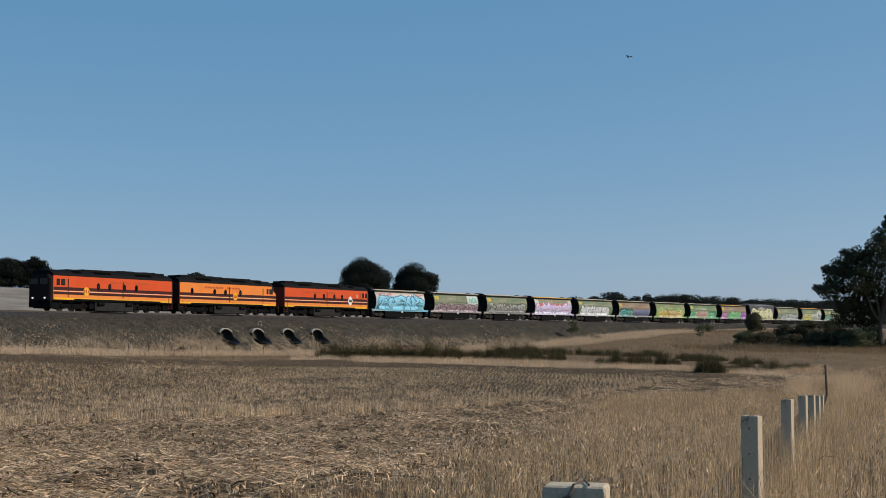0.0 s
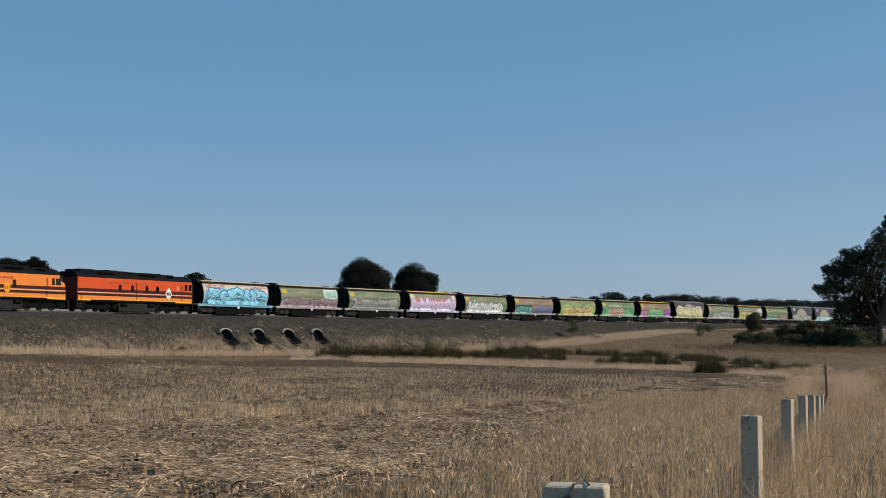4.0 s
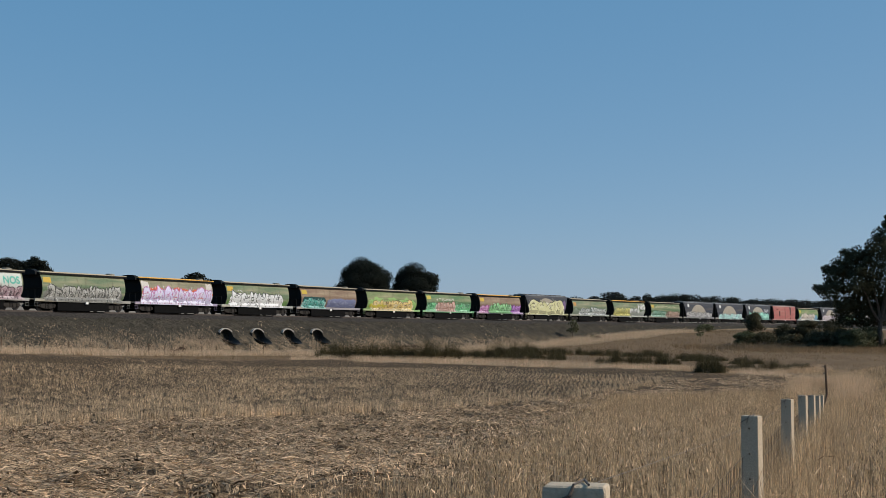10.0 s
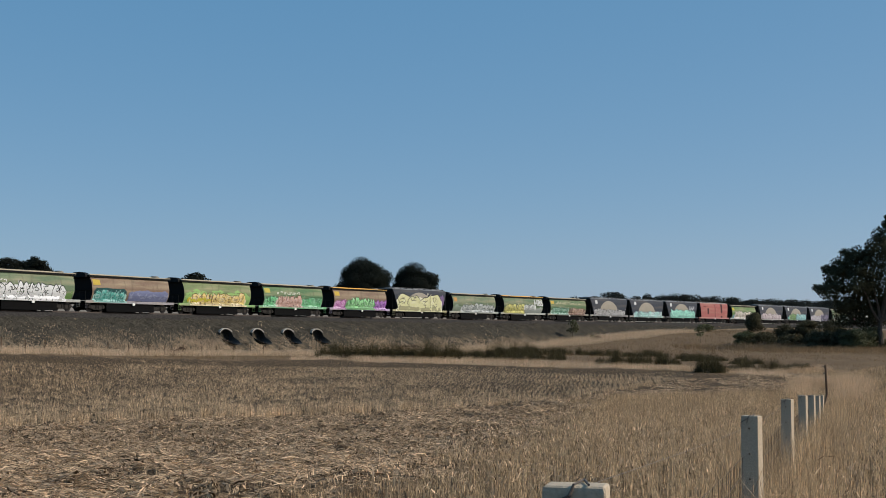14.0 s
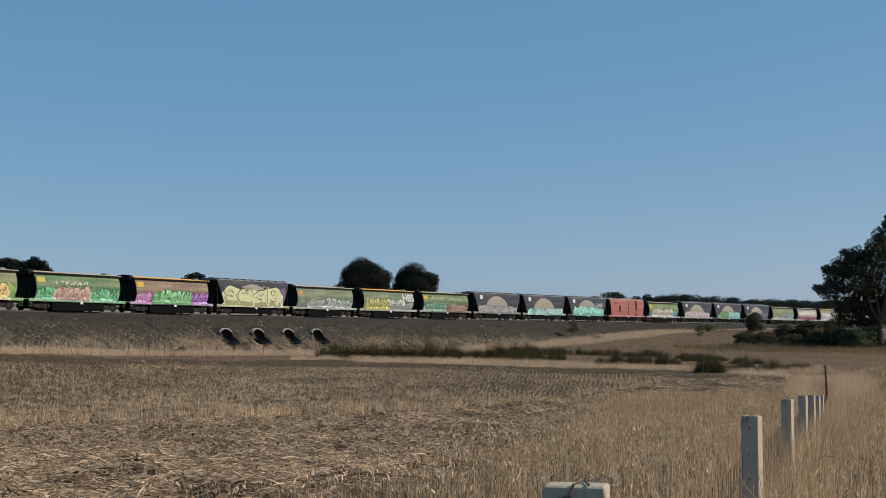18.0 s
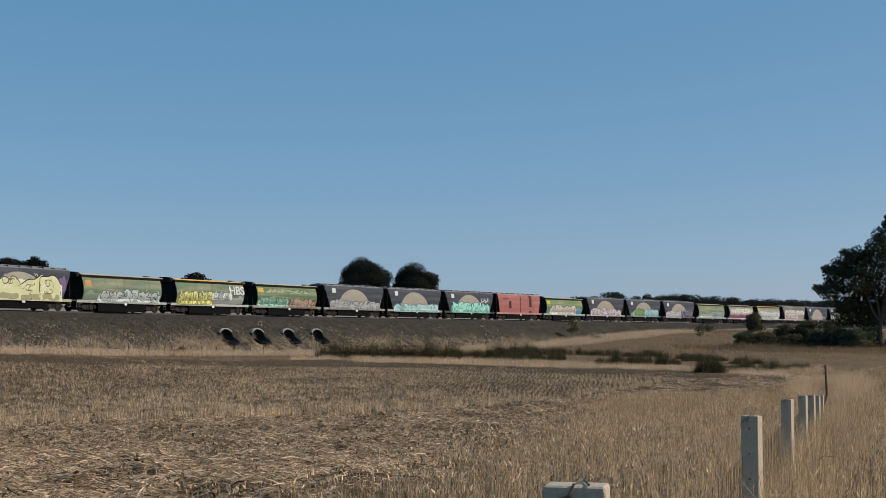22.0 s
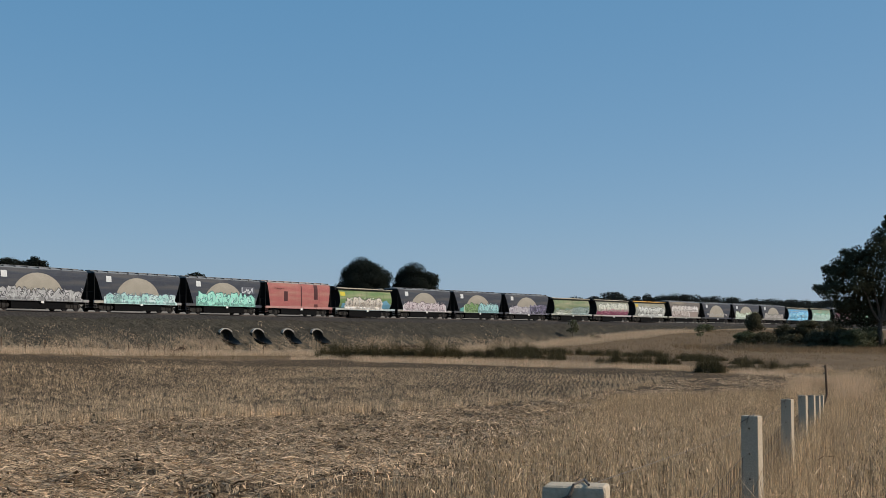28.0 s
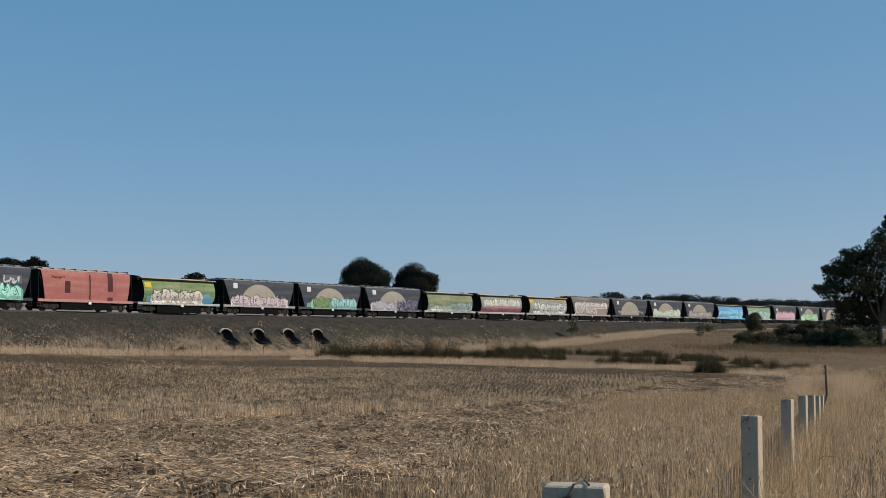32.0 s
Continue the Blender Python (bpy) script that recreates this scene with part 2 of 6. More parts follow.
def make_ground():
    angles = np.radians(np.concatenate([np.linspace(-180, -32, 38, endpoint=False), np.linspace(-32, -20, 20, endpoint=False), np.linspace(-20, 20, 220, endpoint=False), np.linspace(20, 32, 20, endpoint=False), np.linspace(32, 180, 38, endpoint=False)]))
    radii = np.concatenate([np.geomspace(0.004, 14, 26), np.concatenate([np.arange(14.2, 36, 0.2), np.arange(36, 60, 0.26)]), np.geomspace(60.5, 420, 80), np.geomspace(440, 4800, 26)])
    a, r = np.meshgrid(angles, radii)
    x, y = r * np.sin(a) + 0.35 * np.maximum(0, 1 - r / 3), r * np.cos(a) - 0.3 * np.maximum(0, 1 - r / 3)
    z = ground_z(x, y)
    z = z + relief(x.ravel(), y.ravel()).reshape(z.shape)
    na, nr = len(angles), len(radii)
    verts = np.stack([x, y, z], -1).reshape(-1, 3)
    verts = np.concatenate([verts, [[0, 0, gz(0, 0)]]])
    i, j = np.meshgrid(np.arange(nr - 1), np.arange(na), indexing="ij")
    q = np.stack([i * na + j, i * na + (j + 1) % na, (i + 1) * na + (j + 1) % na, (i + 1) * na + j], -1).reshape(-1, 4)[:, ::-1]
    ob = mesh_from("ground", verts[:-1], q, ground_material())
    cov = ob.data.attributes.new("cover", "FLOAT", "POINT")
    zn = zone(verts[:-1, 0], verts[:-1, 1])
    cov.data.foreach_set("value", (np.where(zn == 3, 1.0, np.where(zn == 2, 0.15, 0.05)) * smooth(260, 225, verts[:-1, 1] - 0.5 * verts[:-1, 0])).astype(np.float32))
    far = ob.data.attributes.new("far", "FLOAT", "POINT")
    far.data.foreach_set("value", smooth(225, 260, verts[:-1, 1] - 0.5 * verts[:-1, 0]).astype(np.float32))
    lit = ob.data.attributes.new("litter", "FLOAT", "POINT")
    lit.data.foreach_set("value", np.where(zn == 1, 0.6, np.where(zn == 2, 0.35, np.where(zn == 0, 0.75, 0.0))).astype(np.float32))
    for p in ob.data.polygons:
        p.use_smooth = True
    return tagged(ob, "dry farmland with stubble, straw and grass", "ground", kind="structure")


make_ground()

# ---- railway bank, ballast, sleepers and rails ----
GRAVEL = mat("bank_gravel", (0.040, 0.036, 0.028), 0.95, 0.75, 4, 5.0, 1.0, second=(0.064, 0.054, 0.041), spec=0.05)
BALLAST = mat("ballast_stone", (0.04, 0.035, 0.031), 0.95, 0.6, 3, 4.0, 1.0, second=(0.035, 0.031, 0.028), spec=0.15)


def thatch(m):
    """Matted dead grass over the gravel, where "thatch" says so."""
    n, l = m.node_tree.nodes, m.node_tree.links
    b = n["Principled BSDF"]
    at, nz, rp, mul, mx, tc = n.new("ShaderNodeAttribute"), n.new("ShaderNodeTexNoise"), n.new("ShaderNodeValToRGB"), n.new("ShaderNodeMath"), n.new("ShaderNodeMixRGB"), n.new("ShaderNodeTexCoord")
    at.attribute_name = "thatch"
    nz.inputs["Scale"].default_value, nz.inputs["Detail"].default_value, nz.inputs["Roughness"].default_value = 1.1, 8, 0.7
    l.new(tc.outputs["Object"], nz.inputs["Vector"])
    rp.color_ramp.elements[0].position, rp.color_ramp.elements[1].position = 0.44, 0.58
    l.new(nz.outputs["Fac"], rp.inputs["Fac"])
    mul.operation = "MULTIPLY"
    l.new(rp.outputs[0], mul.inputs[0])
    l.new(at.outputs["Fac"], mul.inputs[1])
    l.new(mul.outputs[0], mx.inputs[0])
    l.new(b.inputs["Base Color"].links[0].from_socket, mx.inputs[1])
    mx.inputs[2].default_value = (0.22, 0.165, 0.108, 1)
    l.new(mx.outputs[0], b.inputs["Base Color"])


thatch(GRAVEL)


def sweep(name, prof, s0, s1, step, material, fine=False):
    """Sweep a cross-section (side, height above the rail heads) along the track. The last height at either side may run into the ground."""
    ss = np.arange(s0, s1 + step, step)
    if fine:
        ss = np.concatenate([np.arange(s0, -70, 4.0), np.arange(-70, 130, step), np.arange(130, s1, 4.0)])
    rows = []
    for s in ss:
        row = []
        for k, (d, z) in enumerate(prof):
            x, y = on_track(s, d)
            row.append((float(x), float(y), RAIL + z))
        rows.append(row)
    v = np.array(rows)
    n, k = v.shape[:2]
    i, j = np.meshgrid(np.arange(n - 1), np.arange(k - 1), indexing="ij")
    f = np.stack([i * k + j, i * k + j + 1, (i + 1) * k + j + 1, (i + 1) * k + j], -1).reshape(-1, 4)
    return mesh_from(name, v.reshape(-1, 3), f, material)


BANK_PROF = [(-11.5, -5.6), (-9.0, -4.1), (-6.5, -2.55), (-4.6, -1.35), (-3.0, -0.62), (0, -0.6), (3.0, -0.62), (4.6, -1.45), (6.5, -2.65), (9.0, -4.25), (11.5, -5.8)]
bank = sweep("railway_bank", [(d, float(np.interp(d, [q[0] for q in BANK_PROF], [q[1] for q in BANK_PROF]))) for d in np.concatenate([np.linspace(-11.5, -3, 8), np.linspace(3, 11.5, 30)])], -390, 620, 0.5, GRAVEL, True)
co = np.empty(len(bank.data.vertices) * 3)
bank.data.vertices.foreach_get("co", co)
co = co.reshape(-1, 3)
co[:, 2] += [0.22 * noise.noise(Vector((p[0] * 0.35, p[1] * 0.35, 1))) + 0.16 * noise.noise(Vector((p[0] * 1.3, p[1] * 1.3, 5))) for p in co]
ps, pd = track_coords(co[:, 0], co[:, 1])
for s in (3.0, 9.0, 15.0, 21.0):
    off = np.abs(ps - s + 0.407 * (pd - 5.55)) * 0.925
    cover = (off < 1.02) & (pd > 3.9) & (pd <= 5.9)
    co[cover, 2] = np.maximum(co[cover, 2], 1.34 + np.sqrt(np.maximum(0, 1.06 - off[cover] ** 2)))
    notch = (off < 1.0) & (pd > 5.9) & (pd < 9.3)
    co[notch, 2] = np.minimum(co[notch, 2], 0.30 + np.clip(off[notch] - 0.7, 0, 1) * 1.4 + np.where(pd[notch] < 6.2, 0.3, 0))
bank.data.vertices.foreach_set("co", co.ravel())
th = bank.data.attributes.new("thatch", "FLOAT", "POINT")
th.data.foreach_set("value", (smooth(5.0, 8.5, pd) * np.clip([0.5 + 1.1 * noise.noise(Vector((p[0] * 0.22, p[1] * 0.22, 31))) for p in co], 0, 1)).astype(np.float32))
tagged(bank, "gravelly earth railway bank with dry tufts", "embankment", kind="structure")
bal = sweep("ballast", [(-2.9, -0.75), (-1.9, -0.17), (1.9, -0.17), (2.9, -0.75)], -390, 620, 2.0, BALLAST)
tagged(bal, "grey crushed stone ballast", "ballast", kind="structure")
RAIL_BROWN = mat("worn_rail", (0.045, 0.033, 0.026), 0.7, 0.2, 2, 20, 0.05)
for side in (-0.8, 0.8):
    r = sweep("rail", [(side - 0.07, -0.16), (side - 0.035, -0.03), (side - 0.035, 0), (side + 0.035, 0), (side + 0.035, -0.03), (side + 0.07, -0.16)], -390, 620, 2.0, RAIL_BROWN)
    tagged(r, "worn steel running rail on the bank", "rail", "rails", kind="structure")
ss = np.arange(-60, 320, 0.65)
v, f = [], []
for s in ss:
    b0 = len(v)
    for dz in (-0.34, -0.19):
        for ds, dd in ((-0.12, -1.25), (0.12, -1.25), (0.12, 1.25), (-0.12, 1.25)):
            x, y = on_track(s + ds, dd)
            v.append((float(x), float(y), RAIL + dz))
    f += [tuple(b0 + i for i in q) for q in ((0, 3, 2, 1), (4, 5, 6, 7), (0, 1, 5, 4), (1, 2, 6, 5), (2, 3, 7, 6), (3, 0, 4, 7))]
sl = mesh_from("sleepers", np.array(v), np.array(f), mat("concrete_sleeper", (0.075, 0.066, 0.058), 0.9, 0.2, 2, 12, 0.2, island=0.15))
tagged(sl, "row of concrete sleepers in ballast", "sleepers", kind="stuff")


def surface_z(x, y):
    """Top of the ground or of the railway bank."""
    s, d = track_coords(x, y)
    return np.maximum(ground_z(x, y), RAIL + np.interp(d, [p[0] for p in BANK_PROF], [p[1] for p in BANK_PROF]))


# ---- grass, straw and stubble ----
RNG = np.random.default_rng(5)
STRAW = mat("dry_straw", (0.60, 0.42, 0.26), 0.8, 0.25, 8, 5, 0, island=0.8, spec=0.25, thin=0.2)
STUBBLE = mat("stubble_stalk", (0.64, 0.462, 0.288), 0.85, 0.45, 8, 7, 0, island=0.65, spec=0.15, thin=0.08)
DRY_GRASS = mat("dry_grass", (0.61, 0.428, 0.247), 0.85, 0.3, 5, 1.6, 0, island=0.7, second=(0.27, 0.175, 0.10), spec=0.2, thin=0.35)
PALE_GRASS = mat("pale_grass", (0.72, 0.54, 0.365), 0.85, 0.15, 10, 1.0, 0, island=0.35, second=(0.40, 0.285, 0.165), spec=0.2, thin=0.3)
MEADOW = mat("meadow_grass_blades", (0.28, 0.187, 0.104), 0.85, 0.25, 22, 1.0, 0, island=0.45, second=(0.14, 0.09, 0.048), spec=0.12, thin=0.3)
CHAFF = mat("brown_chaff", (0.36, 0.244, 0.15), 0.85, 0.3, 6, 5, 0, island=0.75, spec=0.15)
DARK_HEAD = mat("dry_thistle_head", (0.14, 0.088, 0.05), 0.9, 0.3, 6, 5, 0, island=0.5, spec=0.1)
FEATHER = mat("feathery_grass", (0.66, 0.465, 0.29), 0.85, 0.15, 10, 1.0, 0, island=0.25, spec=0.2, thin=0.4)
REED = mat("rush", (0.088, 0.069, 0.027), 0.8, 0.3, 4, 2, 0, island=0.5, second=(0.046, 0.038, 0.016), spec=0.2)


def scatter(region, count):
    """Random plan points in a fan (y0, y1, left slope, right slope), even per area."""
    y0, y1, k0, k1 = region
    y = np.sqrt(RNG.uniform(y0 * y0, y1 * y1, count))
    return y * RNG.uniform(k0, k1, count), y


def blades(name, x, y, z, h, w, lean, material, label, category="grass", far=False):
    """Upright blades: bent at mid-height, with five corners and three triangles each, or one slim triangle each where they stay far off."""
    n = len(x)
    a, b = RNG.uniform(0, 6.283, n), RNG.uniform(0, 6.283, n)
    ln = np.abs(RNG.normal(0, lean, n)) * h
    w = w * 1.3 if far else w
    dx, dy = np.cos(a) * w / 2, np.sin(a) * w / 2
    lx, ly = np.cos(b) * ln, np.sin(b) * ln
    base = np.stack([x, y, z], -1)
    side = np.stack([dx, dy, np.zeros(n)], -1)
    top = base + np.stack([lx, ly, h], -1)
    if far:
        v = np.stack([base - side, base + side, top], 1).reshape(-1, 3)
        f = np.arange(3 * n).reshape(-1, 3)
    else:
        mid = base + np.stack([lx * 0.3, ly * 0.3, h * 0.6], -1)
        v = np.stack([base - side, base + side, mid - side * 0.7, mid + side * 0.7, top], 1).reshape(-1, 3)
        k = np.arange(n)[:, None] * 5
        f = np.stack([k + [0, 1, 3], k + [0, 3, 2], k + [2, 3, 4]], 1).reshape(-1, 3)
    ob = mesh_from(name, v, f, material)
    return tagged(ob, label, category, kind="stuff")


def tufts(x, y, per, spread):
    """Each point becomes a tuft of several."""
    x, y = np.repeat(x, per), np.repeat(y, per)
    return x + RNG.normal(0, spread, len(x)), y + RNG.normal(0, spread, len(y))


# standing stubble, in drilled rows that run away towards the ditch
x, y = scatter((40, 131, -0.345, 0.33), 82000)
x = np.round((x - 0.09 * y) / 0.30) * 0.30 + 0.09 * y + RNG.normal(0, 0.035, len(x)) + 0.12 * np.sin(y * 0.31 + x)
keep = (zone(x, y) == 0) & (y > line_y(STRAW_EDGE, x) + 1.4 * np.clip(np.sin(x * 1.9) + np.sin(x * 4.3), 0, 1))
x, y = tufts(x[keep], y[keep], 4, 0.045)
near_edge = 1 - 0.75 * smooth(-14, -9, y - line_y(FIELD_EDGE, x) + 1.5 * np.sin(x * 0.4))
blades("standing_stubble", x, y, ground_z(x, y) - 0.03, RNG.uniform(0.16, 0.36, len(x)) * near_edge * np.interp(y, [45, 70, 110], [1.1, 0.75, 0.6]), RNG.uniform(0.007, 0.014, len(x)), 0.16, STUBBLE, "standing cereal stubble in drilled rows", "stubble", far=True)
# taller ragged front rows of the stubble
x = RNG.uniform(-19, 15, 1700)
y = line_y(STRAW_EDGE, x) + np.abs(RNG.normal(0.4, 1.9, len(x)))
x = np.round((x - 0.09 * y) / 0.30) * 0.30 + 0.09 * y
gap = np.array([noise.noise(Vector((p * 2.6, q * 0.25, 41))) for p, q in zip(x, y)])
x, y = tufts(x[gap > -0.02], y[gap > -0.02], 15, 0.055)
blades("stubble_front", x, y, ground_z(x, y) - 0.03, RNG.uniform(0.25, 0.62, len(x)) * np.interp(x, [-6, 7], [1.0, 0.6]), RNG.uniform(0.007, 0.014, len(x)), 0.15, STUBBLE, "taller stubble along the cut strip", "stubble")


def lying(x, y, length, width, lift, name, label, base=ground_z, steep=0.26, clods=False, flat_way=0.0, material=None):
    """Loose straw and leaf flakes, piled unevenly, each a bent strip of two quads."""
    n = len(x)
    pile = np.array([max(0.0, noise.noise(Vector((p * 0.9, q * 0.55, 4))) + 0.4 * noise.noise(Vector((p * 2.7, q * 2.0, 8)))) for p, q in zip(x, y)])
    z = base(x, y) + 0.03 + RNG.uniform(0.0, lift, n) * (0.4 + 1.6 * pile) + (relief(x, y) if clods else 0.0)
    a, tilt = RNG.uniform(0, 6.283, n), RNG.normal(0, steep, n)
    a = np.where(RNG.uniform(0, 1, n) < flat_way, RNG.normal(0.1, 0.35, n), a)
    d = np.stack([np.cos(a) * np.cos(tilt), np.sin(a) * np.cos(tilt), np.sin(tilt)], -1) * length[:, None] / 2
    roll = RNG.uniform(-1.0, 1.0, n)
    s = np.stack([-np.sin(a) * np.cos(roll), np.cos(a) * np.cos(roll), np.sin(roll)], -1) * width[:, None] / 2
    c = np.stack([x, y, z], -1)
    m = c + np.stack([np.zeros(n), np.zeros(n), length * RNG.uniform(-0.05, 0.16, n)], -1)
    v = np.stack([c - d - s * 0.6, c - d + s * 0.6, m + s, m - s, c + d + s * 0.4, c + d - s * 0.4], 1).reshape(-1, 3)
    k = np.arange(n)[:, None] * 6
    f = np.stack([k + [0, 1, 2, 3], k + [3, 2, 4, 5]], 1).reshape(-1, 4)
    return tagged(mesh_from(name, v, f, material or STRAW), label, "straw", kind="stuff")


x, y = scatter((14, 106, -0.345, 0.33), 1300000)
near = RNG.uniform(0, 1, len(x)) < np.clip(23 / y, 0.2, 1)
keep = (zone(x, y) == 1) & near
x, y = x[keep], y[keep]
x2, y2 = scatter((14, 27, -0.345, 0.0), 60000)
x, y = np.concatenate([x, x2]), np.concatenate([y, y2])
keep = zone(x, y) == 1
x, y = x[keep], y[keep]
clump = np.array([noise.noise(Vector((p * 0.55, q * 0.3, 2))) + 0.5 * noise.noise(Vector((p * 2.2, q * 1.4, 9))) + 0.6 * noise.noise(Vector((p * 4.6, q * 3.2, 10))) for p, q in zip(x, y)])
keep = clump > RNG.uniform(-0.22, 0.30, len(x))
x, y = x[keep], y[keep]
far = np.clip(y / 38, 1, 1.6)
lying(x, y, RNG.gamma(2.6, 0.045, len(x)).clip(0.04, 0.5) * far, RNG.gamma(3, 0.0034, len(x)).clip(0.004, 0.018) * far, 0.17, "cut_straw", "loose cut straw lying on the field", clods=True, flat_way=0.45)
x, y = scatter((14, 62, -0.345, 0.12), 130000)
keep = (zone(x, y) == 1) & (RNG.uniform(0, 1, len(x)) < np.clip(26 / y, 0.3, 1))
x, y = x[keep], y[keep]
lump = np.array([noise.noise(Vector((p * 2.8, q * 1.9, 61))) + 0.5 * noise.noise(Vector((p * 0.7, q * 0.5, 62))) for p, q in zip(x, y)])
keep = lump > RNG.uniform(-0.2, 0.25, len(x))
x, y = x[keep], y[keep]
lying(x, y, RNG.gamma(4, 0.022, len(x)).clip(0.03, 0.2), RNG.gamma(4, 0.0065, len(x)).clip(0.008, 0.05), 0.12, "chaff", "brown chaff and broken stalks matted on the field", clods=True, steep=0.5, material=CHAFF)
x, y = scatter((14, 60, -0.345, 0.30), 40000)
keep = zone(x, y) == 1
x, y = x[keep], y[keep]
blades("broken_stubble", x, y, ground_z(x, y) - 0.02, RNG.uniform(0.06, 0.2, len(x)), RNG.uniform(0.005, 0.012, len(x)), 0.7, STUBBLE, "short broken stubble among the straw", "stubble")
# long grass along the road fence
x, y = scatter((6.0, 78, -0.16, 0.36), 90000)
keep = (zone(x, y) == 2) & (RNG.uniform(0, 1, len(x)) < np.clip(1.25 - y / 130, 0.55, 1))
thin_patch = np.array([noise.noise(Vector((p * 0.9, q * 0.5, 51))) for p, q in zip(x, y)])
keep &= thin_patch > RNG.uniform(-0.75, -0.05, len(x))
tall_patch = 1 + 0.5 * np.repeat(thin_patch[keep], 3)
x, y = tufts(x[keep], y[keep], 3, 0.06)
inside = x - np.interp(y, [p[1] for p in GRASS_EDGE], [p[0] for p in GRASS_EDGE])
blades("long_grass", x, y, ground_z(x, y) - 0.03, (RNG.gamma(9, 0.036, len(x)) * (0.55 + 0.45 * smooth(-1.0, 2.5, inside)) * tall_patch).clip(0.08, 0.8), RNG.uniform(0.003, 0.010, len(x)) * np.clip(y / 30, 1, 1.8), 0.45, DRY_GRASS, "long dry grass along the fence")
fy = RNG.uniform(5, 60, 9000)
fx = 2.47 + 0.289 * (fy - 11.1) + RNG.normal(0, 0.45, len(fy))
fx, fy = tufts(fx, fy, 3, 0.06)
blades("fence_line_grass", fx, fy, ground_z(fx, fy) - 0.03, RNG.gamma(9, 0.062, len(fx)).clip(0.2, 0.95), RNG.uniform(0.003, 0.009, len(fx)), 0.3, DRY_GRASS, "tall dry grass along the fence line")
# pale seed heads and broken stems among it
bx, by = scatter((6.5, 55, -0.10, 0.36), 60000)
keep = (zone(bx, by) == 2) & (RNG.uniform(0, 1, len(bx)) < np.clip(22 / by, 0, 1))
bx, by = bx[keep], by[keep]
lying(bx, by, RNG.gamma(3, 0.035, len(bx)).clip(0.04, 0.3), RNG.gamma(3, 0.0024, len(bx)).clip(0.003, 0.011), 0.45, "broken_stems", "broken dry stems and leaves caught in the long grass", steep=0.75)
pick = RNG.uniform(0, 1, len(x)) < 0.14
hx, hy = x[pick], y[pick]
blades("seed_heads", hx, hy, ground_z(hx, hy) + RNG.uniform(0.12, 0.42, len(hx)), RNG.uniform(0.04, 0.10, len(hx)), RNG.uniform(0.010, 0.022, len(hx)), 0.9, STRAW, "pale seed heads of dry grass")
pick = RNG.uniform(0, 1, len(x)) < 0.035
hx, hy = x[pick], y[pick]
blades("brown_seed_heads", hx, hy, ground_z(hx, hy) + RNG.uniform(0.14, 0.42, len(hx)), RNG.uniform(0.02, 0.05, len(hx)), RNG.uniform(0.009, 0.02, len(hx)), 1.1, DARK_HEAD, "dark brown seed heads of dry thistles")
x, y = scatter((55, 118, 0.02, 0.40), 28000)
keep = (zone(x, y) == 2)
x, y = tufts(x[keep], y[keep], 3, 0.1)
blades("far_long_grass", x, y, ground_z(x, y) - 0.03, RNG.uniform(0.15, 0.5, len(x)), RNG.uniform(0.008, 0.018, len(x)), 0.4, DRY_GRASS, "dry roadside grass", far=True)
# ragged tufts between the field and the ditch
x = RNG.uniform(-14, 27, 6000)
y = line_y(FIELD_EDGE, x) + np.abs(RNG.normal(0.2, 1.9, len(x)))
lush = np.array([noise.noise(Vector((p * 0.4, q * 0.4, 21))) for p, q in zip(x, y)])
keep = lush > RNG.uniform(-0.5, 0.35, len(x))
x, y = tufts(x[keep], y[keep], 5, 0.12)
blades("ditch_grass", x, y, ground_z(x, y) - 0.03, RNG.uniform(0.15, 0.6, len(x)), RNG.uniform(0.009, 0.02, len(x)), 0.4, PALE_GRASS, "ragged pale tufts before the rushes", far=True)
x, y = RNG.uniform(14.5, 30.5, 90000), RNG.uniform(62, 96, 90000)
ragged = np.array([noise.noise(Vector((p * 0.35, q * 0.2, 12))) + 0.5 * noise.noise(Vector((p * 1.1, q * 0.6, 14))) for p, q in zip(x, y)])
side = np.minimum(smooth(0.238, 0.262, x / y), smooth(0.328, 0.292, x / y)) * (1 - 0.5 * np.exp(-((x / y - 0.277) / 0.007) ** 2)) * smooth(62, 67, y) * smooth(96, 90, y)
keep = side + 0.45 * ragged > RNG.uniform(0.25, 0.85, len(x))
plume = np.clip(side + 0.9 * ragged, 0.1, 1.15)[keep]
x, y = x[keep], y[keep]
blades("pale_stand", x, y, ground_z(x, y) - 0.03, RNG.uniform(0.35, 1.05, len(x)) * plume, RNG.uniform(0.006, 0.012, len(x)), 0.5, FEATHER, "pale feathery grass behind the fence corner", far=True)
# grass between the field and the bank
x, y = scatter((90, 260, -0.40, 0.42), 44000)
s_, d_ = track_coords(x, y)
keep = (zone(x, y) == 3) & (d_ > 10) & ~((y > 131) & (y < 139) & (x > -13) & (x < 5) & (RNG.uniform(0, 1, len(x)) < 0.75))
x, y = tufts(x[keep], y[keep], 3, 0.15)
blades("meadow_grass", x, y, ground_z(x, y) - 0.03, RNG.uniform(0.15, 0.6, len(x)) * np.interp(d_[keep].repeat(3), [8, 25, 60], [1.1, 0.9, 0.45]), RNG.uniform(0.01, 0.026, len(x)), 0.35, MEADOW, "tall dry grass below the railway bank", far=True)
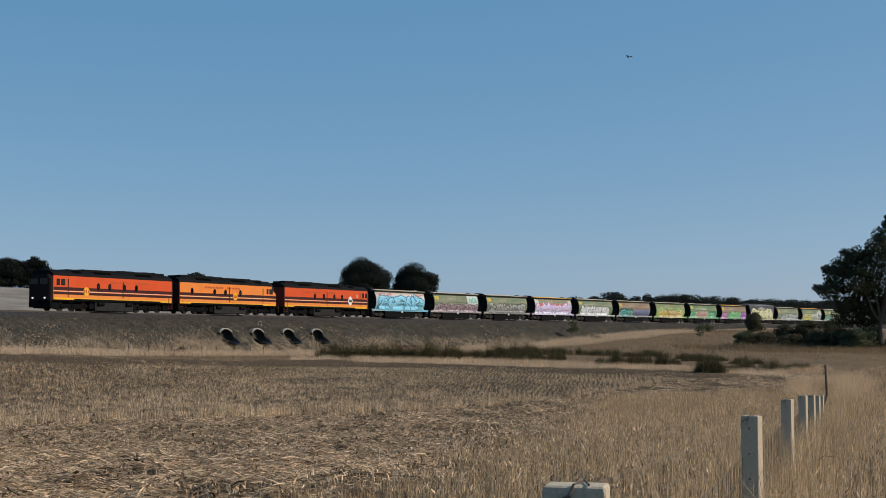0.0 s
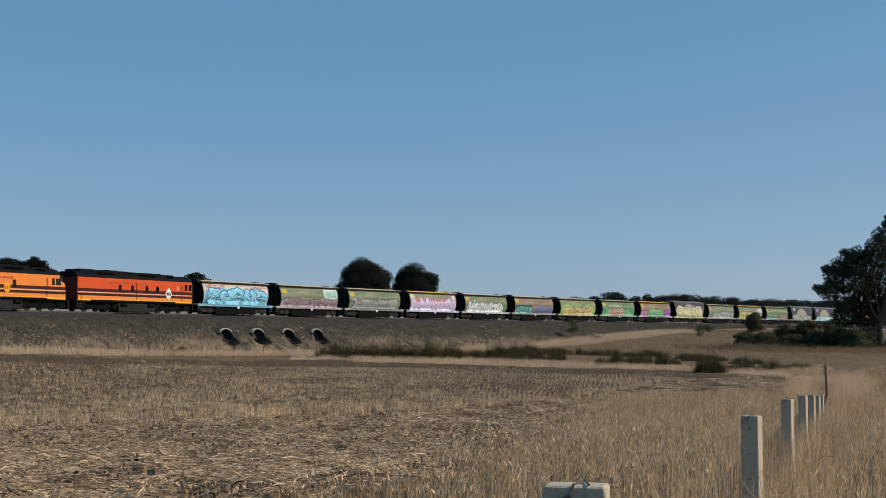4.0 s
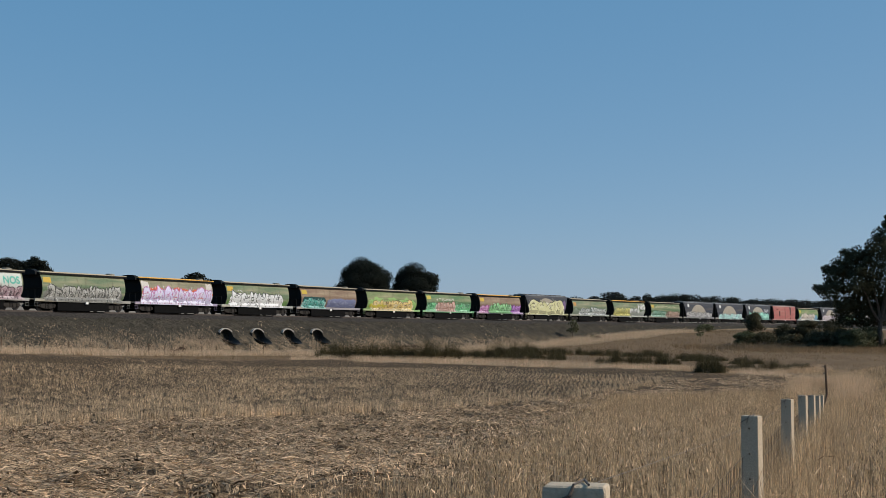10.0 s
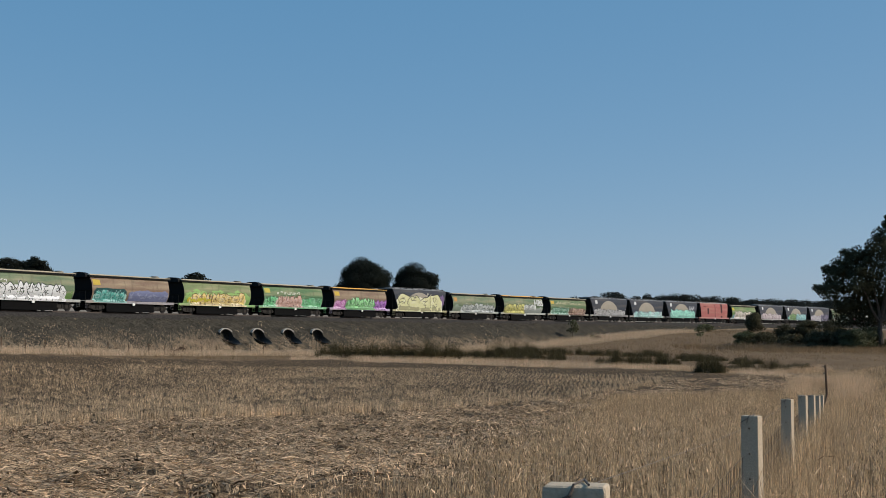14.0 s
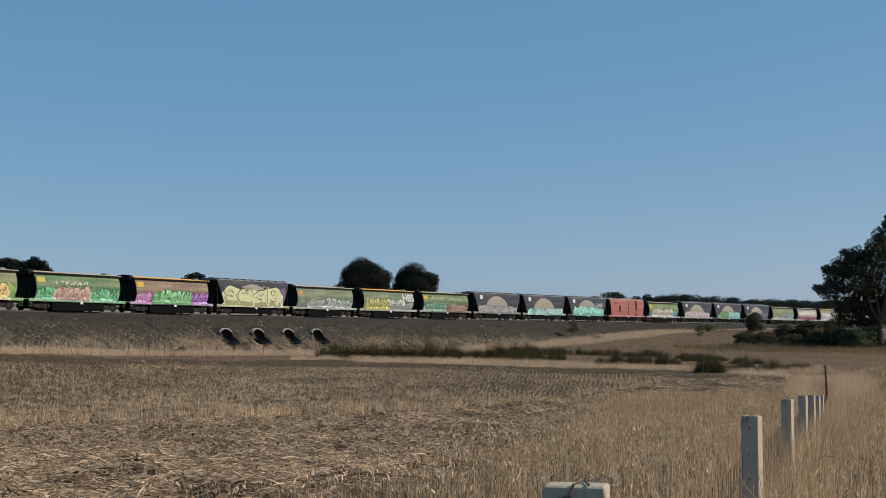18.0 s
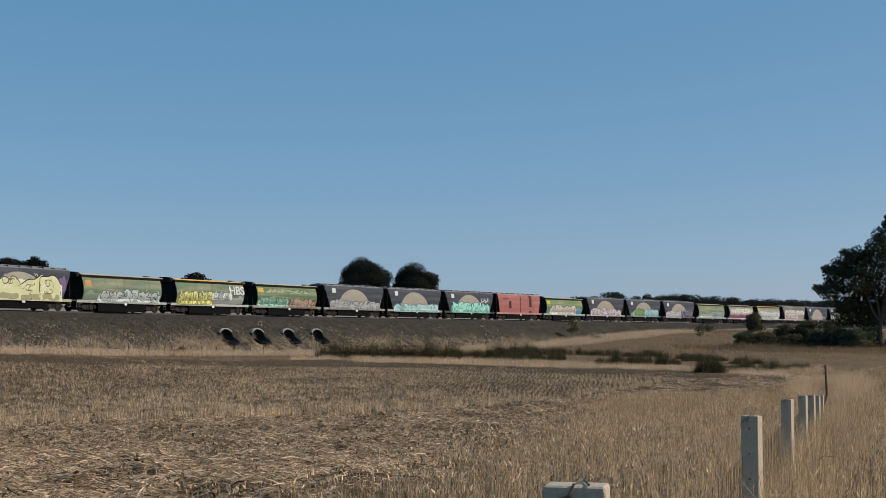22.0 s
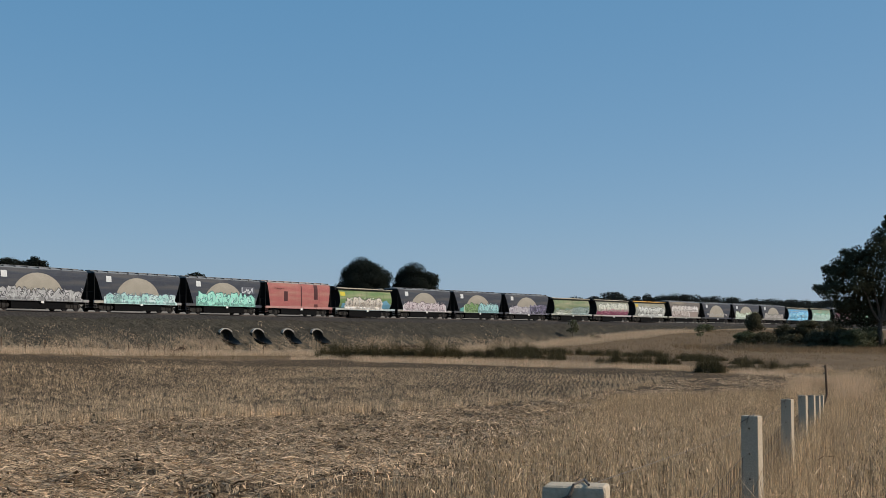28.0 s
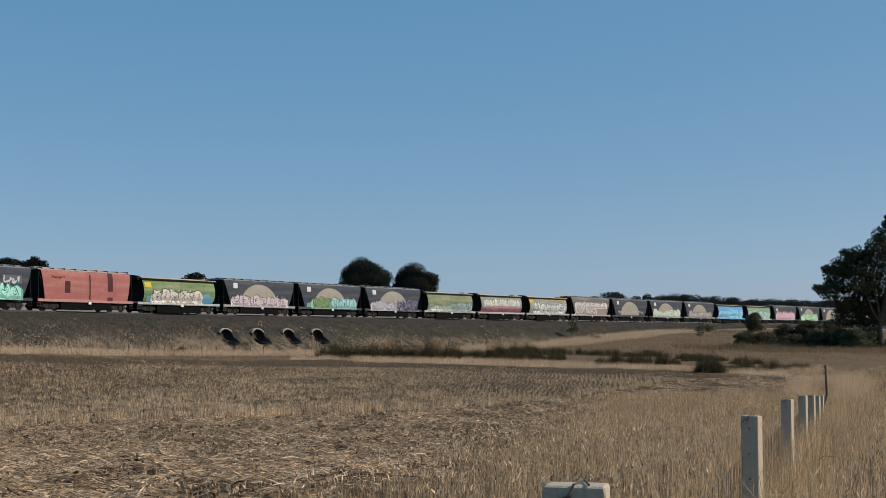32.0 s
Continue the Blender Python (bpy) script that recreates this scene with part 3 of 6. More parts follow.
# a dense pale fringe at the foot of the bank
s_ = RNG.uniform(-62, 120, 38000)
d_ = RNG.uniform(7.6, 17.5, len(s_)) + 0.6 * np.sin(s_ * 0.35) + 0.3 * np.sin(s_ * 1.3)
keep = (np.abs(s_ - 3 - 6 * np.round((s_ - 3) / 6)) + 10 * ((s_ < 1) | (s_ > 23)) > 1.5) | (d_ > 9.6)
x, y = on_track(s_[keep], d_[keep])
x, y = tufts(x, y, 2, 0.12)
blades("bank_foot_grass", x, y, surface_z(x, y) - 0.05, RNG.uniform(0.4, 0.85, len(x)), RNG.uniform(0.008, 0.016, len(x)), 0.45, PALE_GRASS, "pale dry grass at the foot of the bank", far=True)
# grass that climbs the lower bank short of the pipes
s_ = RNG.uniform(-62, 2, 9000)
d_ = 9.5 - np.abs(RNG.normal(0, 1.7, len(s_))) + 0.6 * np.sin(s_ * 0.45) + 0.3 * np.sin(s_ * 1.7)
x, y = on_track(s_[d_ > 5], d_[d_ > 5])
x, y = tufts(x, y, 2, 0.15)
blades("bank_side_grass", x, y, surface_z(x, y) - 0.05, RNG.uniform(0.1, 0.36, len(x)), RNG.uniform(0.01, 0.022, len(x)), 1.0, PALE_GRASS, "pale dry grass on the lower bank", far=True)
# straw litter and low tufts in patches on the bank itself
s_ = RNG.uniform(-62, 240, 70000)
d_ = 10.0 - np.abs(RNG.normal(0, 2.6, len(s_)))
keep = (d_ > 3.4) & (np.abs(s_ - 3 - 6 * np.round((s_ - 3) / 6)) + 10 * ((s_ < 1) | (s_ > 23)) > 1.2)
x, y = on_track(s_[keep], d_[keep])
patchy = np.array([noise.noise(Vector((p * 0.25, q * 0.25, 15))) + 0.6 * noise.noise(Vector((p, q, 18))) for p, q in zip(x, y)])
keep = patchy * 1.2 + 0.11 * (d_[keep] - 5.6) > RNG.uniform(-0.1, 0.6, len(x))
x, y = x[keep], y[keep]
lying(x, y, RNG.gamma(3, 0.06, len(x)).clip(0.08, 0.45), RNG.uniform(0.012, 0.036, len(x)), 0.13, "bank_litter", "pale dead straw on the gravel bank", surface_z)
pick = RNG.uniform(0, 1, len(x)) < 0.11
x, y = tufts(x[pick], y[pick], 5, 0.15)
blades("bank_tufts", x, y, surface_z(x, y) - 0.05, RNG.uniform(0.1, 0.4, len(x)), RNG.uniform(0.01, 0.025, len(x)), 0.9, PALE_GRASS, "dry tufts on the gravel bank", far=True)


x, y = RNG.uniform(33, 72, 11000), RNG.uniform(140, 200, 11000)
keep = y > 190 - 1.4 * (x - 34) + 6 * np.sin(x * 0.7) + RNG.normal(0, 9, len(x))
x, y = tufts(x[keep], y[keep], 4, 0.3)
blades("shrub_grass", x, y, ground_z(x, y) - 0.03, RNG.uniform(0.25, 0.9, len(x)), RNG.uniform(0.015, 0.035, len(x)), 0.35, MEADOW, "tall brown grass round the shrubs", far=True)


def reed_bed(clumps, label):
    """Ragged rush clumps (x, y, half length, height), each of many leaning tufts of uneven height."""
    xs, ys, hs = [], [], []
    for cx, cy, half, h in clumps:
        n = int(5 + 11 * half)
        u = RNG.uniform(-1, 1, n)
        xs.append(cx + u * half)
        ys.append(cy + 0.5 + RNG.normal(0, 0.45, n) + 0.3 * np.sin(u * 5 + cx))
        hs.append(h * (1.15 - 0.6 * u * u) * RNG.uniform(0.4, 1.2, n))
    x, y = tufts(np.concatenate(xs), np.concatenate(ys), 110, 0.16)
    tall = np.repeat(np.concatenate(hs), 110)
    return blades("rushes", x, y, ground_z(x, y) - 0.03, RNG.beta(3, 1.6, len(x)) * 1.2 * tall, RNG.uniform(0.01, 0.024, len(x)), 0.42, REED, label, "rushes", far=True)


reed_bed([(-11.0, 137, 1.6, 1.7), (-8.6, 136, 1.7, 1.65), (-6.3, 134.5, 1.8, 1.7), (-4.2, 133.5, 1.7, 1.75), (-2.2, 132, 1.7, 1.9), (-0.4, 133, 1.6, 1.8), (-8.4, 192, 2.6, 1.6), (1.0, 136, 1.3, 1.45), (3.2, 136, 0.9, 1.1), (5.2, 137, 1.7, 1.5), (9.0, 158, 2.4, 1.3), (13.3, 158, 3.8, 0.85), (7.4, 133, 1.6, 1.1), (9.4, 130, 2.1, 1.0), (17.9, 153, 2.6, 0.75)], "dark green rushes along the ditch")
reed_bed([(14.9, 120, 1.5, 1.15), (16.3, 119.5, 1.3, 1.1), (21.7, 147, 2.4, 0.8), (18.8, 120.5, 1.9, 0.95), (23.9, 134, 2.0, 0.6), (20.5, 107, 1.5, 1.3), (23.5, 108.5, 1.2, 1.0), (26.1, 108.5, 1.2, 0.95), (28.8, 111, 1.0, 0.6), (24.4, 128.5, 2.0, 0.7), (26.7, 121.5, 1.5, 0.8)], "dark rushes in the damp meadow")
# pale tussocks before the rushes
x = RNG.uniform(-9, 31, 430)
y = np.interp(x, [-9, -4.5, -1, 3, 8, 12, 18, 24, 28, 31], [134, 131, 129, 127.5, 124, 118, 112.5, 105.5, 107.5, 112]) + RNG.normal(0, 1.4, len(x))
x, y = tufts(x, y, 34, 0.16)
blades("pale_tussocks", x, y, ground_z(x, y) - 0.03, RNG.uniform(0.2, 0.6, len(x)), RNG.uniform(0.008, 0.018, len(x)), 0.35, FEATHER, "pale tussocks of dry grass before the rushes", far=True)


# ---- trees and shrubs ----
BARK = mat("bark", (0.11, 0.085, 0.064), 0.9, 0.35, 0.8, 9, 0.4)
PINE = mat("dark_cypress_foliage", (0.024, 0.028, 0.022), 0.9, 0.25, 5, 2, 0, island=0.1, spec=0.03, thin=0.3)
FAR_LEAF = mat("grey_eucalypt_foliage", (0.040, 0.046, 0.040), 0.9, 0.25, 5, 2, 0, island=0.15, spec=0.05, thin=0.45)
GUM = mat("gum_foliage", (0.054, 0.055, 0.032), 0.8, 0.25, 4, 2, 0, island=0.15, spec=0.05, thin=0.25)
SHRUB = mat("shrub_foliage", (0.088, 0.079, 0.045), 0.8, 0.25, 3, 2, 0, island=0.15, spec=0.12, thin=0.3)
SAP = mat("sapling_foliage", (0.11, 0.112, 0.055), 0.75, 0.25, 3, 2, 0, island=0.15, spec=0.25, thin=0.3)


def leaf_mesh(name, blobs, per_m2, size, material, parent, gaps=0.0):
    """Small leaf clumps over and inside a cluster of lobes (x, y, z, rx, rz)."""
    vs = []
    for bx, by, bz, rx, rz in blobs:
        n = max(20, int(per_m2 * 4 * math.pi * rx * rz))
        d = RNG.normal(0, 1, (n, 3))
        d /= np.linalg.norm(d, axis=1)[:, None]
        r = RNG.uniform(0.25, 1.03, n) ** 0.5
        if gaps:
            keep = np.sin(d[:, 0] * 5 + bx) + np.sin(d[:, 1] * 6 + by) + np.sin(d[:, 2] * 5 + bz) > -1.6 + gaps * 2
            d, r = d[keep], r[keep]
        p = np.array([bx, by, bz]) + d * r[:, None] * np.array([rx, rx, rz])
        n = len(p)
        q = d + RNG.normal(0, 0.4, (n, 3))
        q /= np.linalg.norm(q, axis=1)[:, None]
        t = np.cross(q, RNG.normal(0, 1, (n, 3)))
        t /= np.linalg.norm(t, axis=1)[:, None] + 1e-9
        b = np.cross(q, t)
        k = size * RNG.uniform(0.5, 1.3, n)[:, None]
        vs.append(np.stack([p - t * k, p - b * k * 0.5, p + t * k, p + b * k * 0.5], 1))
    v = np.concatenate(vs).reshape(-1, 3)
    f = np.arange(len(v)).reshape(-1, 4)
    ob = mesh_from(name, v, f, material)
    ob.parent = parent
    return ob


def limb(bm, a, b, r0, r1, seg=7, bends=3, rng=random):
    a, b = Vector(a), Vector(b)
    rings = []
    for i in range(bends + 1):
        t = i / bends
        c = a.lerp(b, t) + Vector((rng.uniform(-1, 1), rng.uniform(-1, 1), 0)) * 0.05 * (b - a).length * math.sin(t * math.pi)
        r = r0 + (r1 - r0) * t
        rings.append([(c.x + r * math.cos(2 * math.pi * k / seg), c.y + r * math.sin(2 * math.pi * k / seg), c.z) for k in range(seg)])
    loft(bm, rings)


def tree(name, label, blobs, at, trunk_r, material, per_m2, size, gaps=0.0, category="tree", group="", limbs=5, seed=1):
    """A trunk with limbs that run into the lobes of its crown. blobs are relative to the foot."""
    rng = random.Random(seed)
    t = empty(name, label, category, group)
    t.location = at
    low = min(b[2] - b[4] * 0.3 for b in blobs)
    mx = sum(b[0] for b in blobs) / len(blobs)
    my = sum(b[1] for b in blobs) / len(blobs)
    fork = (mx * 0.25, my * 0.25, max(0.35, low * 0.9))
    bm = bmesh.new()
    limb(bm, (0, 0, -0.3), fork, trunk_r, trunk_r * 0.75, rng=rng)
    part("trunk", bm, BARK, t)
    for b in sorted(blobs, key=lambda q: -q[3])[:limbs]:
        bm = bmesh.new()
        limb(bm, fork, (b[0], b[1], b[2]), trunk_r * 0.6, trunk_r * 0.15, rng=rng)
        part("limb", bm, BARK, t)
    leaf_mesh("crown", blobs, per_m2, size, material, t, gaps)
    return t


def mound(w, h, count, seed, lift=0.0, flat=0.55):
    """Lobes that fill a rounded crown of width w and height h, down to lift times its height."""
    rng = random.Random(seed)
    out = []
    for i in range(count):
        a, up = rng.uniform(0, 6.283), rng.uniform(-0.9, 1)
        out_r = math.sqrt(max(0.0, 1 - max(up, 0) ** 2))
        f = rng.uniform(0.6, 1.0) if i % 5 else rng.uniform(0.1, 0.5)
        rx, rz = w * rng.uniform(0.12, 0.22), h * rng.uniform(0.11, 0.19)
        x, y = math.cos(a) * out_r * f * (w / 2 - rx), math.sin(a) * out_r * f * (w / 2 - rx)
        mid = h * (0.45 + lift * 0.5)
        z = mid + up * f * (h - mid - rz) if up > 0 else mid + up * 1.1 * (mid - h * lift - rz * 0.5)
        out.append((x, y, z, rx, rz))
    return out


def stand(x, y):
    return (x, y, float(surface_z(np.array([x]), np.array([y]))[0]))


# old cypresses on the ridge
for k, (px, dist, w, h) in enumerate(((-0.0572, 470, 23.4, 19.6), (-0.0197, 474, 20.4, 19.2)), 2):
    tree("cypress_tree", "broad dark cypress on the ridge beyond the line", mound(w, h, 60, 20 + k, 0.0), stand(px * dist, dist), 0.6, PINE, 13, 0.27, category="tree", group="ridge trees", seed=k)
for k, (px, dist, w, h) in enumerate(((-0.316, 495, 13, 11.8), (-0.2955, 500, 14, 12.2), (-0.335, 500, 15, 12.4), (-0.306, 498, 10, 10.6), (-0.181, 505, 14, 9.0), (-0.174, 508, 10, 7.0))):
    tree("cypress_tree", "dark cypress of a windbreak on the ridge", mound(w, h, 40, 50 + k, 0.0), stand(px * dist, dist), 0.4, PINE, 4.5, 0.42, category="tree", group="ridge trees", seed=k)
for k, (px, top, w) in enumerate(((0.0945, 12, 9), (0.108, 14, 9), (0.121, 20, 13), (0.1385, 15, 5), (0.148, 19, 4.5), (0.160, 17, 9), (0.1685, 19, 10), (0.180, 18, 11), (0.191, 15, 11), (0.203, 13, 12), (0.215, 12.5, 12), (0.227, 12, 12), (0.239, 11, 12), (0.251, 10, 12), (0.263, 9, 12), (0.275, 9, 12), (0.288, 9, 12), (0.302, 9, 12), (0.318, 9, 12))):
    x, y, z = stand(px * 600, 600)
    h = 1.55 + 600 * (57 + top * 0.98) / 2440 - z
    tree("eucalypt_tree", "distant eucalypt in a row of trees on the skyline", [b for b in mound(w * 1.9, max(3.0, h), 46, 80 + k, 0.05) if b[2] > 0.4 * h], (x, y, z), 0.3, FAR_LEAF, 3.4, 0.40, category="tree", group="skyline trees", limbs=3, seed=k)

# the gum tree by the line
GX, GY = 60.9, 192.0
gum_blobs = [(-8.6, -0.5, 6.5, 1.7, 1.3), (-7.8, 0.5, 8.4, 1.6, 1.2), (-6.4, 1, 9.8, 2.0, 1.5), (-7.0, -1, 4.9, 1.5, 1.1), (-5.2, -1.5, 7.6, 2.4, 2.0), (-4.2, 1.2, 11.0, 2.0, 1.5), (-3.0, 0, 9.0, 2.6, 2.2),
             (-2.6, -1.8, 12.2, 1.8, 1.4), (-1.2, 0.5, 13.6, 1.7, 1.4), (-0.4, -1, 11.0, 2.5, 2.2), (0.6, 0, 15.2, 1.7, 1.6), (1.8, 1, 13.4, 2.4, 2.0), (2.8, -1, 16.4, 2.0, 1.6), (2.6, -1, 10.4, 2.8, 2.4),
             (-4.6, 1, 5.4, 2.0, 1.5), (-2.2, 1.6, 6.4, 2.2, 1.6), (0.6, -1.6, 7.6, 2.4, 1.8), (3.6, 0.5, 7.2, 2.8, 2.2), (5.2, 0, 12.6, 3.0, 2.6), (6.0, 1, 16.0, 2.6, 2.2), (6.6, -1, 9.0, 3.0, 2.4),
             (-6.2, 1.5, 3.4, 2.0, 1.6), (-3.4, 2, 3.6, 2.2, 1.8), (-0.8, 2.5, 4.2, 2.4, 2.0), (9.0, 2, 6.4, 2.4, 1.6)]
rg = random.Random(9)
for k in range(46):
    b = rg.choice(gum_blobs[:21])
    a, up = rg.uniform(0, 6.28), rg.uniform(-0.6, 1)
    c = math.sqrt(1 - up * up)
    r = rg.uniform(0.45, 0.95)
    gum_blobs.append((b[0] + math.cos(a) * c * b[3] * 1.15, b[1] + math.sin(a) * c * b[3], b[2] + up * b[4] * 1.15, r, r * 0.75))
gum = tree("gum_tree", "large eucalypt with dark drooping foliage beside the line", [(q[0] * 1.05 + 2.1, q[1], q[2] * 1.1 + 0.8, q[3] * 1.1, q[4] * 1.1) for q in gum_blobs], stand(GX, GY), 0.38, GUM, 28, 0.21, 0.1, limbs=9, seed=4)
for k, (x, y, w, h, m) in enumerate(((56.2, 249, 4.3, 4.0, SHRUB), (51.0, 206, 4.2, 3.3, SHRUB), (54.2, 205, 5.2, 3.9, SHRUB), (57.5, 204, 5.4, 4.0, SHRUB), (61, 204, 4.4, 2.4, SHRUB), (47.5, 204, 4.6, 2.0, SHRUB), (44.6, 204, 4.0, 2.2, SAP), (50.5, 200, 4.6, 2.0, SHRUB),
                                     (53.8, 198, 4.8, 2.6, SHRUB), (56.6, 195, 5.0, 3.0, SHRUB), (59.4, 193, 5.4, 3.6, SAP), (62.6, 191, 4.6, 1.9, SAP), (65.5, 190, 4.6, 1.6, SHRUB), (47, 247, 3.8, 1.7, SAP), (24.6, 226, 1.6, 0.5, SAP), (57.0, 189.5, 6.2, 3.3, SAP), (52.6, 192.5, 4.6, 2.7, SHRUB))):
    tree("shrub", "dense dark green shrub in dry grass", mound(w, h, 44, 120 + k, 0.0), stand(x, y), 0.08, m, 24, 0.145, category="shrub", group="shrubs by the line", limbs=4, seed=k)
for k, (x, y, w, h) in enumerate(((20.9, 223, 2.1, 3.5), (38.9, 209, 1.8, 2.5))):
    bl = [(q[0], q[1], q[2] + 0.6, q[3] * 1.2, q[4] * 1.2) for q in mound(w * 1.15, h - 0.4, 14, 150 + k, 0.1)]
    tree("sapling", "thin young eucalypt in dry grass", bl, stand(x, y), 0.05, SAP, 17, 0.14, 0.4, category="sapling", group="saplings", limbs=4, seed=k)
DEAD = mat("dead_weed", (0.13, 0.075, 0.045), 0.85, 0.25, 3, 2, 0, island=0.4)
for k, (s0, d0, w, h) in enumerate(((-9.5, 9.5, 2.0, 1.3), (36, 10.5, 2.6, 1.1), (33, 11, 1.6, 0.9), (-12, 10.5, 1.4, 0.8), (88.5, 11.8, 1.5, 0.6))):
    x, y = on_track(s0, d0)
    tree("dead_weed", "brown dead weed at the foot of the bank", mound(w, h, 14, 170 + k, 0.0), stand(float(x), float(y)), 0.03, DEAD, 26, 0.09, category="weed", group="dead weeds", limbs=3, seed=k)


# ---- concrete pipes through the bank ----
CONCRETE = mat("pipe_concrete", (0.43, 0.39, 0.34), 0.85, 0.2, 2, 14, 0.2)
DEEP = mat("pipe_shade_end", (0.03, 0.028, 0.025), 0.9, 0.3, 1.5, 10, 0.2)
# near-black: the shade inside the pipe is put into the lining's colour
LINING = mat("pipe_shade_lining", (0.038, 0.036, 0.033), 0.9, 0.3, 1.5, 10, 0.2)
for s in (3.0, 9.0, 15.0, 21.0):
    x, y = on_track(s, 5.55)
    th = float(heading(s))
    c = empty("culvert_pipe", "round concrete culvert pipe in the railway bank", "culvert", "culvert pipes")
    c.matrix_basis = pose(float(x), float(y), 1.27, 0, 0, -math.degrees(th) - 22)      # own x points out of the bank
    seg = 28
    for nm, r0, r1, m in (("barrel", 0.97, 0.86, CONCRETE), ("lining", 0.858, 0.82, LINING)):
        bm = bmesh.new()
        out, inn = [], []
        for k in range(seg):
            a = 2 * math.pi * k / seg
            up = math.cos(a)
            if nm == "barrel":
                a = radians(-58) + radians(112) * k / (seg - 1)
                up = math.cos(a)
            front = 0.75 + max(0.0, -up) * 2.3 + 0.25 * (1 - up) - (0.04 if nm == "lining" else 0)
            out.append([(x0, r0 * math.sin(a), r0 * math.cos(a)) for x0 in (-3.2 if nm == "lining" else 0.2, front)])
            inn.append([(x0, r1 * math.sin(a), r1 * math.cos(a)) for x0 in (-3.2 if nm == "lining" else 0.2, front)])
        loft(bm, [[o[0] for o in out], [o[1] for o in out], [i[1] for i in inn], [i[0] for i in inn]], close=nm != "barrel", caps=False)
        part(nm, bm, m, c)
    # added disc, coloured dark for the shade deep in the pipe
    bm = bmesh.new()
    cyl(bm, (-3.1, 0, 0), 0.80, 0.05, "x", 20)
    part("shade_disc", bm, DEEP, c)

# ---- fences ----
POST = mat("weathered_concrete_post", (0.48, 0.385, 0.275), 0.9, 0.1, 0.35, 60, 0.3, second=(0.35, 0.278, 0.194))
WIRE = mat("rusty_tie_wire", (0.13, 0.105, 0.085), 0.7, 0.2, 2, 30, 0.0, metal=0.15)
TIMBER = mat("grey_timber", (0.13, 0.082, 0.05), 0.9, 0.3, 0.6, 20, 0.3)
POSTS = [(0.305, 3.18)] + [(2.47 + 0.289 * 7.1 * k, 11.1 + 7.1 * k) for k in range(6)]
TURNS = [-13, -35, -37, -38, -38, -38, -38]


def fence_post(x, y, top, turn):
    p = empty("fence_post", "rectangular weathered concrete fence post in long grass", "fence post", "road fence posts")
    foot = gz(x, y) - 0.25
    p.matrix_basis = pose(x, y, foot, 0, 0, turn)
    h = top - foot
    bm = bmesh.new()
    rings = [[(sx * 0.072 * k, sy * 0.048 * k, z) for sx, sy in ((-1, -1), (1, -1), (1, 1), (-1, 1))] for z, k in ((0, 1.04), (h - 0.008, 1.0), (h, 0.96))]
    loft(bm, rings)
    bmesh.ops.bevel(bm, geom=list(bm.edges), offset=0.004, segments=1, affect="EDGES")
    part("shaft", bm, POST, p)
    for z in (0.10, 0.30, 0.50, 0.70):
        bm = bmesh.new()
        cyl(bm, (0.0, -0.0495, h - z), 0.008, 0.006, "y", 10)
        part("wire_hole", bm, TIMBER, p)
    bm = bmesh.new()
    for a, b in (((-0.075, -0.055, h - 0.055), (-0.01, -0.054, h - 0.02)), ((-0.01, -0.054, h - 0.02), (0.0, -0.05, h + 0.004)), ((0.0, -0.05, h + 0.004), (0.012, 0.05, h + 0.006)), ((0.012, 0.05, h + 0.006), (0.035, -0.052, h + 0.004)), ((-0.02, -0.054, h - 0.06), (0.0, -0.05, h + 0.004))):
        rod(bm, a, b, 0.0028, 6)
    part("tie_wire", bm, WIRE, p, "twisted tie wire over the top")
    return p


TOPS = [1.208, 0.90, 0.70, 0.435, 0.13, -0.20, -0.5]
for k, ((x, y), top) in enumerate(zip(POSTS, TOPS)):
    fence_post(x, y, top, TURNS[k])
NET = mat("rusty_netting", (0.06, 0.045, 0.034), 0.7, 0.3, 1, 30, 0.0, metal=0.3)
fence = empty("netting_fence", "rusty wire netting strung along concrete posts", "fence")
for k in range(len(POSTS) - 1):
    (x0, y0), (x1, y1) = POSTS[k], POSTS[k + 1]
    ox, oy = -0.06, 0.02
    bm = bmesh.new()
    for down in (0.32, 0.46, 0.6, 0.74, 0.88, 1.02):
        n = 5
        pts = [(x0 + (x1 - x0) * i / n + ox, y0 + (y1 - y0) * i / n + oy, TOPS[k] + (TOPS[k + 1] - TOPS[k]) * i / n - down - 0.03 * math.sin(math.pi * i / n)) for i in range(n + 1)]
        for a, b in zip(pts, pts[1:]):
            rod(bm, a, b, 0.002, 4)
    if k < 4:
        n = 34
        for i in range(1, n):
            u = (i + 0.3 * math.sin(i * 2.3)) / n
            xx, yy, zz = x0 + (x1 - x0) * u + ox, y0 + (y1 - y0) * u + oy, TOPS[k] + (TOPS[k + 1] - TOPS[k]) * u - 0.03 * math.sin(math.pi * u)
            rod(bm, (xx, yy, zz - 0.32), (xx, yy, zz - 1.02), 0.0016, 4)
    part("netting_panel", bm, NET, fence)
BRIGHT_WIRE = mat("bright_wire", (0.20, 0.17, 0.14), 0.6, 0.15, 2, 30, 0.0, metal=0.3)
for k in range(len(POSTS) - 1):
    (x0, y0), (x1, y1) = POSTS[k], POSTS[k + 1]
    d0, d1 = (0.03 if k == 0 else 0.10), 0.10
    pts = [(x0 + (x1 - x0) * i / 6 - 0.055, y0 + (y1 - y0) * i / 6, (TOPS[k] - d0) * (1 - i / 6) + (TOPS[k + 1] - d1) * i / 6 - 0.01 * math.sin(math.pi * i / 6)) for i in range(7)]
    bm = bmesh.new()
    for a, b in zip(pts, pts[1:]):
        rod(bm, a, b, 0.0009, 5)
    part("top_wire", bm, BRIGHT_WIRE, fence, "pale galvanised top wire")
